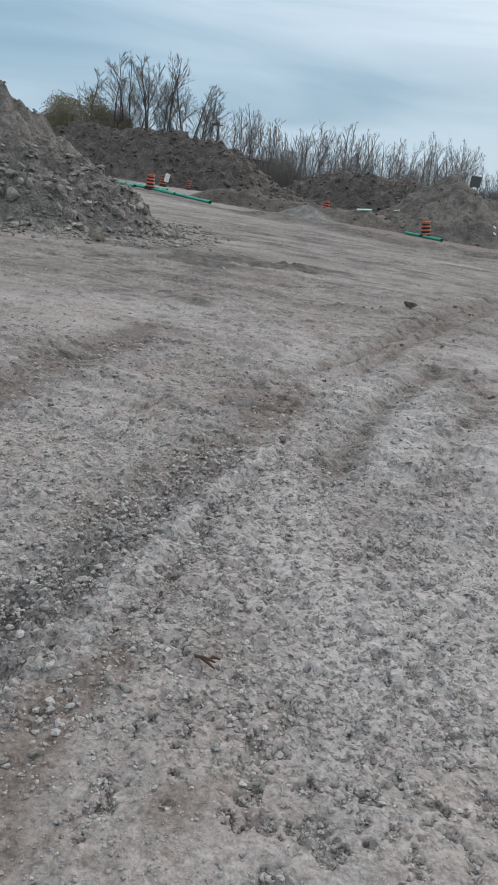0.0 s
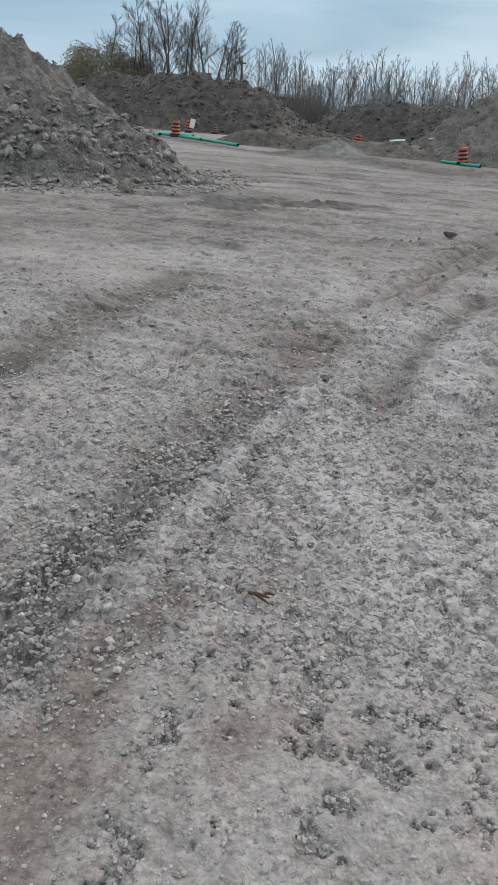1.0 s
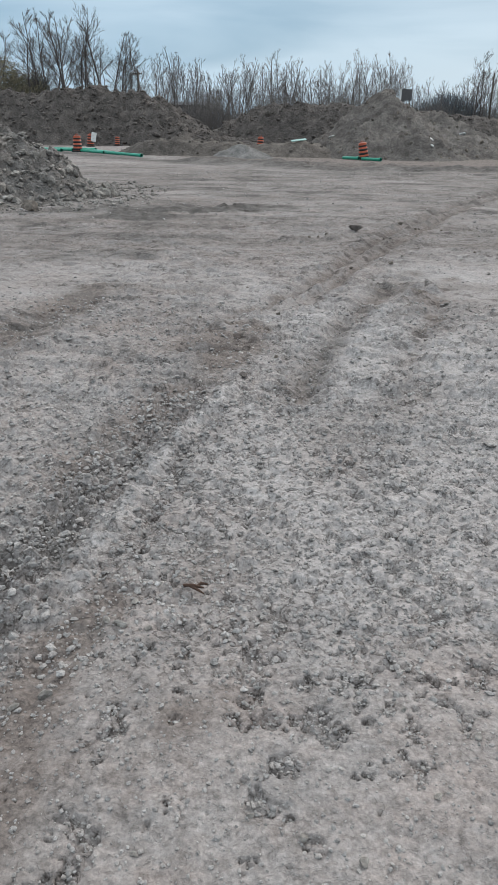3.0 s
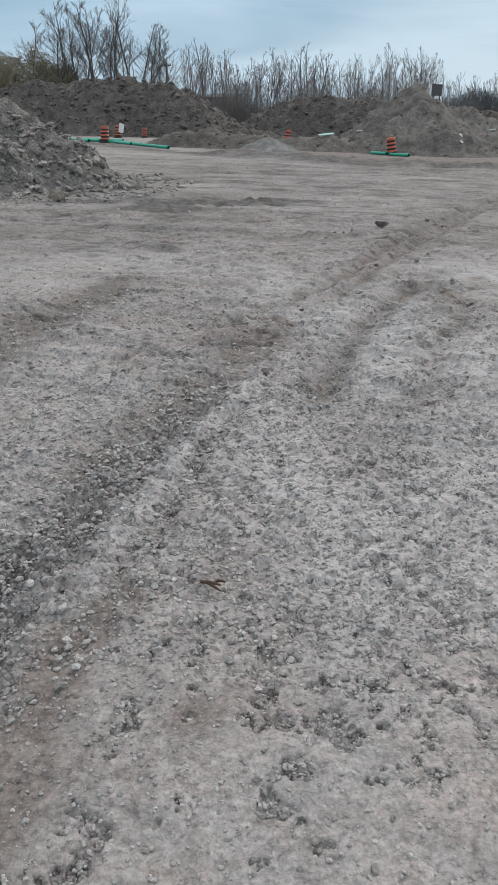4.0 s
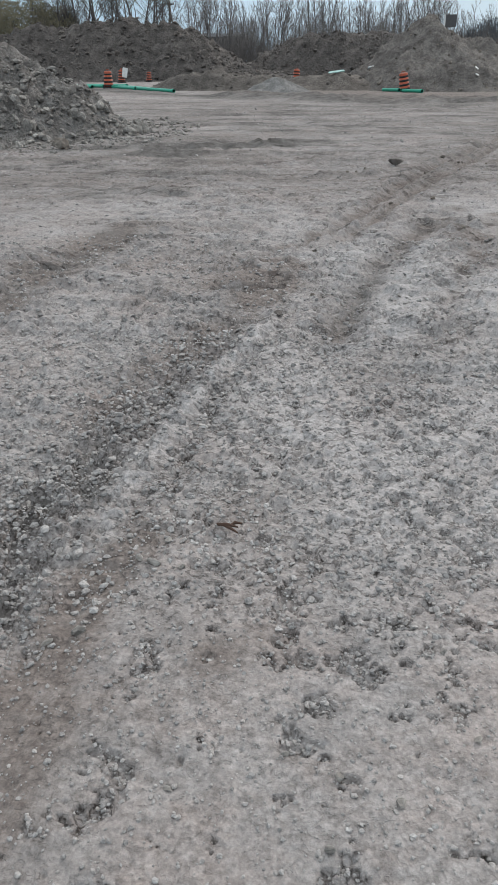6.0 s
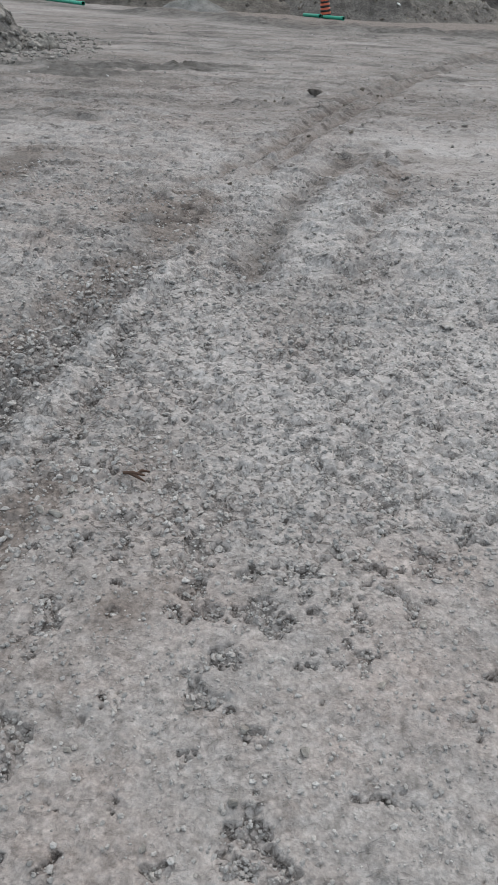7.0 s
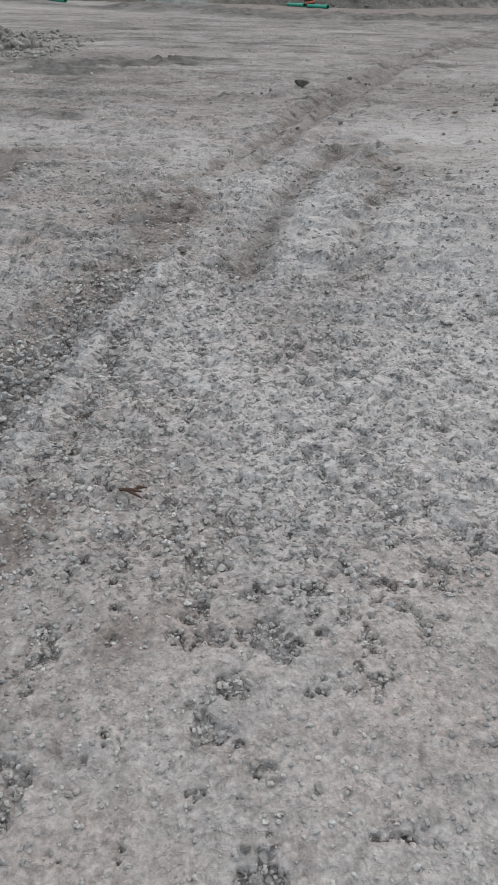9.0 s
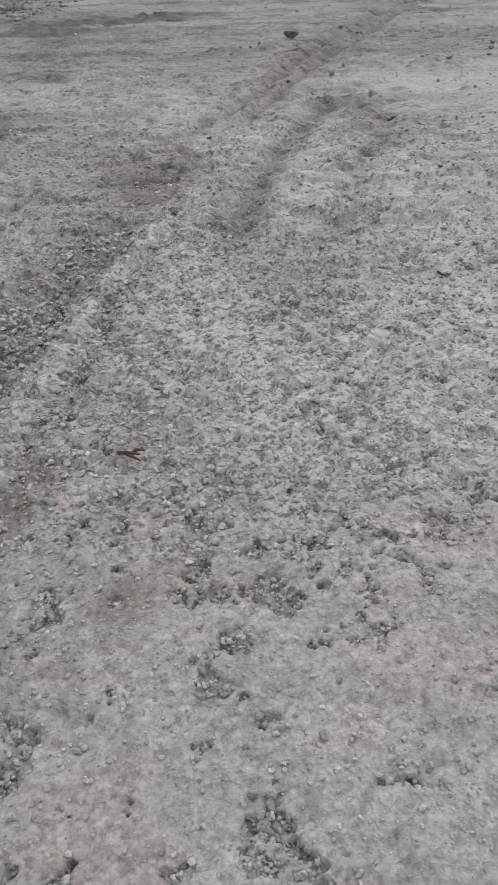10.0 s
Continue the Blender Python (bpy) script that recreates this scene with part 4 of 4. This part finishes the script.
def bare_tree(seed, high, stems, spread, limbs, subs, twigs, thick, clear, out, reach, mat, twig=0.014):
    """Meshes of the trunk and of the bare crown."""
    rng = np.random.default_rng(seed)
    turn = rng.uniform(0, 6.28) + np.arange(stems) * 6.28 / stems
    foot = np.stack([np.cos(turn), np.sin(turn), np.zeros(stems)], 1) * 0.15 * (stems > 1)
    way = np.stack([np.cos(turn) * spread, np.sin(turn) * spread, np.ones(stems)], 1)
    tall = high * np.where(np.arange(stems) == 0, 1.0, rng.uniform(0.75, 1.0, stems))
    p0, r0 = sprout(rng, foot, way, tall, thick * rng.uniform(0.4, 0.55, stems), 10, 0.055, 0.03, 0.16)
    at, way, f, who = fork(rng, p0, limbs, clear, 0.96, out, 1.0)
    long = tall[who] * reach * (1.16 - f) * rng.uniform(0.6, 1.15, len(f))
    p1, r1 = sprout(rng, at, way, long, 0.13 * thick * (1.1 - f) + 0.016, 5, 0.08, 0.02)
    at, way, f, who = fork(rng, p1, subs, 0.35, 1.0, 0.7, 1.0)
    sub_long = long[who] * (1.05 - 0.6 * f) * rng.uniform(0.35, 0.75, len(f))
    p2, r2 = sprout(rng, at, way, sub_long, np.full(len(f), twig * 1.7), 3, 0.13, 0.06)
    at, way, f, who = fork(rng, p2, twigs, 0.15, 1.0, 0.8, 1.0)
    p3, r3 = sprout(rng, at, way, (0.06 + 0.62 * sub_long[who]) * rng.uniform(0.4, 0.9, len(f)), np.full(len(f), twig), 2, 0.18, 0.05)
    return joined("trunk", [tubes(p0, r0, 6)], M_BARK), joined("crown", [tubes(p1, r1, 4), tubes(p2, r2, 3), tubes(p3, r3, 3)], mat)


def plant(meshes, x, y, turn=0.0, size=1.0, label="", group="bare trees", lean=0.0, name="bare_tree"):
    t = base(name, x, y, -0.05, turn, label, "tree", group)
    t.matrix_basis = pose(x, y, -0.05, 0, lean, turn) @ Matrix.Diagonal((size, size, size, 1))
    for me in meshes:
        under(new(me.name.split(".")[0], me), t)
    return t


TALL = [bare_tree(100, 13.0, 2, 0.07, 15, 6, 7, 0.34, 0.33, 0.80, 0.46, M_BARK, 0.0115), bare_tree(101, 13.2, 3, 0.12, 12, 6, 6, 0.30, 0.34, 0.78, 0.43, M_BARK, 0.0115),
        bare_tree(102, 12.4, 1, 0.0, 22, 6, 7, 0.36, 0.32, 0.85, 0.46, M_BARK, 0.0115), bare_tree(103, 12.0, 2, 0.28, 15, 6, 6, 0.34, 0.34, 0.9, 0.48, M_BARK, 0.0115)]
TALL_LABEL = "tall leafless grey tree standing behind the soil bank"
for az, dist, kind, size, turn, lean in ((-17.7, 92, 2, 0.86, 30, 0), (-15.6, 90, 0, 0.97, 80, -2), (-14.7, 91, 1, 1.0, 10, 0), (-13.7, 92, 2, 1.02, 200, 1), (-13.0, 89, 1, 0.97, 130, 2),
                                         (-12.3, 91, 0, 1.02, 300, 0), (-11.4, 93, 3, 0.98, 250, -2), (-10.3, 90, 3, 1.02, 95, 2), (-9.3, 95, 0, 0.86, 20, 0), (-8.2, 96, 2, 0.78, 160, 1)):
    plant(TALL[kind], dist * math.sin(radians(az)), dist * math.cos(radians(az)), turn, size, TALL_LABEL, "tall bare trees", lean)

THIN = [bare_tree(120 + k, 10.5, 1 + k % 2, 0.10, 13 - 4 * (k % 2), 4, 4, 0.19, 0.30, 0.62, 0.38 + 0.03 * (k % 3), M_TWIG, 0.012) for k in range(7)]
rng = np.random.default_rng(21)
for k in range(128):
    az = -7.6 + 26.5 * (k + rng.random()) / 128
    dist = rng.uniform(108, 135)
    el = 4.5 + 0.75 * math.sin(az * 0.9 + 0.6) * 0.5 + rng.uniform(-1.0, 0.45) - 0.9 * float(smooth(9.5, 11.5, az)) + 0.25 * float(smooth(16, 17, az))
    if 11.3 < az < 14.4 and rng.random() < 0.7:
        continue
    plant(THIN[k % 7], dist * math.sin(radians(az)), dist * math.cos(radians(az)), float(rng.uniform(0, 360)), (1.5 + dist * math.tan(radians(el))) / 10.5, "slender leafless tree in the far tree line", "far tree line", float(rng.uniform(-3, 3)))
plant(TALL[0], 112 * math.sin(radians(15.1)), 112 * math.cos(radians(15.1)), 40, 0.86, "forked leafless tree by the far hedge", "far tree line", 1)


def brush(name, x0, x1, y0, y1, tall, n, seed, mat, label, thick=0.02):
    """A thicket of thin bare stems with side twigs."""
    rng = np.random.default_rng(seed)
    x, y = rng.uniform(x0, x1, n), rng.uniform(y0, y1, n)
    h = tall(x) * (0.45 + 0.55 * rng.random(n) ** 0.7)
    p, r = sprout(rng, np.stack([x, y, np.full(n, -0.05)], 1), np.stack([rng.normal(size=n) * 0.16, rng.normal(size=n) * 0.16, np.ones(n)], 1), h, np.full(n, thick), 4, 0.09, 0.03)
    at, way, f, who = fork(rng, p, 5, 0.25, 0.95, 0.6, 1.0)
    q, s = sprout(rng, at, way, h[who] * rng.uniform(0.15, 0.38, len(f)), np.full(len(f), thick * 0.55), 2, 0.15, 0.05)
    return tagged(new(name, joined(name, [tubes(p, r, 3), tubes(q, s, 3)], mat)), label, "brush", kind="stuff")


brush("thicket", -15, 14, 101, 112, lambda x: 5.4 + 1.2 * np.sin(x * 0.7) + 0.6 * np.sin(x * 1.9), 2500, 31, M_BRUSH, "dense grey-brown leafless brush behind the soil banks", 0.026)
brush("thicket", 14, 34, 104, 116, lambda x: 4.6 + 0.9 * np.sin(x * 0.6), 950, 32, M_BRUSH, "leafless brush along the far tree line", 0.026)
brush("hedge", 23.5, 44, 118, 124, lambda x: 5.6 + 1.6 * np.sin((x - 23.5) * 0.35), 1300, 33, M_EVERGREEN, "dark bluish hedge beyond the yard", 0.06)
brush("bush", -26.6, -22.2, 87, 91, lambda x: 7.6 * np.sqrt(np.maximum(0.1, 1 - ((x + 25.0) / 3.0) ** 2)), 620, 34, M_BRUSH, "rounded grey leafless bush beside the willow", 0.024)


def willow(x, y, wide, high):
    rng = np.random.default_rng(41)
    t = base("willow_tree", x, y, -0.05, 0, "broad rounded willow with drooping olive-grey spring twigs", "tree")
    k = np.arange(3)
    p, r = sprout(rng, np.stack([k * 0.3 - 0.3, 0 * k, 0 * k], 1), np.stack([(k - 1) * 0.35, rng.normal(size=3) * 0.2, np.ones(3)], 1), np.full(3, high * 0.7), np.full(3, 0.3), 6, 0.1, 0.06)
    under(new("trunk", joined("trunk", [tubes(p, r, 7)], M_BARK)), t)
    n = 4200
    a, f = rng.uniform(0, 2 * np.pi, n), np.sqrt(rng.random(n))
    lump = 1 + 0.13 * np.sin(a * 3 + 1) + 0.1 * np.sin(a * 7)
    px, py = wide * f * np.cos(a) * lump, wide * 0.8 * f * np.sin(a) * lump
    top = high * np.sqrt(np.maximum(0.04, 1 - (f * 0.96) ** 2)) * rng.uniform(0.55, 1.0, n) * (0.92 + 0.08 * np.sin(px * 2.1))
    p, r = sprout(rng, np.stack([px, py, top], 1), np.stack([0.5 * np.cos(a), 0.5 * np.sin(a), np.full(n, 0.35)], 1), rng.uniform(0.9, 2.2, n), np.full(n, 0.018), 5, 0.13, -0.28)
    # small drooping leaf buds along each twig
    q = p[:, 1:].reshape(-1, 3)
    b = rng.uniform(0, 2 * np.pi, len(q))
    o = np.stack([np.cos(b), np.sin(b), 0 * b], 1) * 0.06
    leaf = np.stack([q - o * 0.4, q + (0, 0, -0.08) + o, q + (0, 0, -0.2) + o * 0.6, q + (0, 0, -0.1) - o * 0.4], 1).reshape(-1, 3)
    under(new("crown", joined("crown", [tubes(p, r, 3), (leaf, np.arange(len(leaf)).reshape(-1, 4))], M_WILLOW)), t)
    return t


willow(-28.6, 88, 5.8, 8.6)

# ---- far structures ----
def utility_pole(x, y, high, arm):
    p = base("utility_pole", x, y, 0, 0, "weathered wooden utility pole beyond the soil bank", "utility pole")
    part("post", lathe([(0.15, 0), (0.10, high)], 10), M_CREO, p)
    if arm:
        part("crossarm", slab(arm, 0.1, 0.12, 0.01, high - 0.4), M_CREO, p)
        for k in (-0.45, 0, 0.45):
            bm = lathe([(0.03, 0), (0.06, 0.05), (0.05, 0.14), (0.02, 0.17)], 10)
            bmesh.ops.translate(bm, vec=(k * arm, 0, high - 0.28), verts=bm.verts)
            part("insulator", bm, M_WHITE, p)
    return p


utility_pole(-13.65, 90, 7.4, 1.0)
utility_pole(110 * math.sin(radians(15.85)), 110 * math.cos(radians(15.85)), 8.5, 0)

board = base("sign_board", 95 * math.sin(radians(10.17)), 95 * math.cos(radians(10.17)), 0, 0, "dark sign board on two posts behind the earth heap", "sign")
part("face", slab(1.3, 0.06, 1.2, 0.02, 4.75), M_SIGN, board, "dark weathered board")
part("rim", slab(0.16, 0.09, 1.21, 0.01, 4.745), M_WHITE, board, "pale edge of the board").matrix_basis = pose(-0.66, 0, 0)
for k in (-0.4, 0.45):
    part("post", slab(0.09, 0.09, 4.8, 0.01), M_CREO, board).matrix_basis = pose(k, 0.08, 0)

shed = base("far_building", -12.3, 140, 0, -6, "low dark building with a pale flat roof", "building")
part("wall", slab(6.0, 8.0, 5.3, 0.03), M_WALL, shed)
part("roof", slab(6.6, 8.6, 0.45, 0.03, 5.3), M_ROOF, shed)


# ---- single stones on the yard ----
def stone(x, y, size, mat, seed, label, flat=0.65, turn=None, sink=0.12):
    rng = np.random.default_rng(seed)
    v, f = rock_shape(seed + 200, 2, 0.2)
    me = mesh_of("stone", v * size * (1.15, 0.9, flat), f, mat, True)
    ob = new("stone", me)
    ob.matrix_basis = pose(x, y, on_ground(x, y) + size * flat * (0.5 - sink) * 0.75, 0, 0, turn if turn is not None else float(rng.uniform(0, 360)))
    return tagged(ob, label, "stone", "loose stones")


PALE, DARK = "pale rounded limestone pebble on packed gravel", "dark muddy clod lying on the gravel"
stone(1.72, 12.24, 0.25, M_CLOD, 1, "dark angular rock on the gravel yard", 0.7, None, 0.2)
stone(2.11, 11.62, 0.09, M_LUMP, 2, DARK)
for k, (x, y, s) in enumerate(((0.94, 11.5, 0.12), (1.08, 11.6, 0.1), (1.2, 11.45, 0.13), (1.32, 11.6, 0.11), (1.47, 11.8, 0.1), (0.78, 11.4, 0.08))):
    stone(x, y, 0.7 * s * (0.6 + 0.2 * (k % 4)), M_LUMP, 10 + k, DARK)
stone(0.102, 4.581, 0.075, M_CLOD, 3, DARK, 0.6)
stone(1.409, 3.552, 0.10, M_GRAVEL, 4, "flat grey stone on packed gravel", 0.45, 10)
stone(-1.252, 6.288, 0.10, M_ROCK, 5, "flat whitish stone among tyre marks", 0.35, 0)
stone(-0.396, 1.71, 0.05, M_ROCK, 6, PALE)
stone(-0.475, 1.665, 0.042, M_ROCK, 7, PALE, 0.45)
stone(1.878, 5.327, 0.07, M_GRAVEL, 8, "grey stone on packed gravel")
stone(-4.25, 14.7, 0.46, M_LUMP, 9, "brown-grey boulder beside the rubble heap", 0.55, None, 0.05)
for k, (x, y, s) in enumerate(((0.456, 1.201, 0.026), (0.321, 1.254, 0.028), (0.654, 1.369, 0.024), (-0.057, 1.203, 0.022), (-0.231, 2.008, 0.042), (-0.279, 2.026, 0.034), (-0.2, 2.13, 0.035), (-0.14, 1.99, 0.03),
                               (0.297, 1.08, 0.03), (0.20, 1.31, 0.024), (0.121, 0.992, 0.022), (0.80, 1.56, 0.03), (0.62, 1.66, 0.026))):
    stone(x, y, s, M_ROCK, 30 + k, PALE)
rng = np.random.default_rng(77)
for k in range(46):
    y = float(rng.uniform(4.5, 13.5))
    x = float(rng.uniform(-0.25, 0.42) * y if rng.random() < 0.55 else rng.uniform(1.2, 3.6) * y / 8)
    stone(x, y, float(rng.uniform(0.025, 0.06) * (0.6 + y / 12)), M_LUMP if rng.random() < 0.6 else M_ROCK, 60 + k, "small stone pressed into the gravel yard")


def curled_twig(x, y):
    """A dead forked twig with a scrap of bark."""
    z = on_ground(x, y) + 0.006
    t = base("twig", x, y, z, 0, "dead brown forked twig on reddish soil", "twig")
    t.matrix_basis = t.matrix_basis @ Matrix.Diagonal((0.9, 0.9, 1.5, 1))
    for pts in (((-0.052, 0.022, 0.004), (-0.03, 0.004, 0.012), (0.0, -0.014, 0.010), (0.03, -0.03, 0.004)), ((-0.005, -0.010, 0.010), (0.016, 0.008, 0.016), (0.045, 0.012, 0.012)), ((-0.03, 0.004, 0.012), (-0.012, -0.006, 0.016), (0.03, -0.012, 0.012))):
        thin = np.array([[0.0045] * (len(pts) - 1) + [0.002]])
        under(new("branch", joined("branch", [tubes(np.array([pts]), thin, 6)], M_LEAF)), t)
    return t


curled_twig(0.0, 2.2)
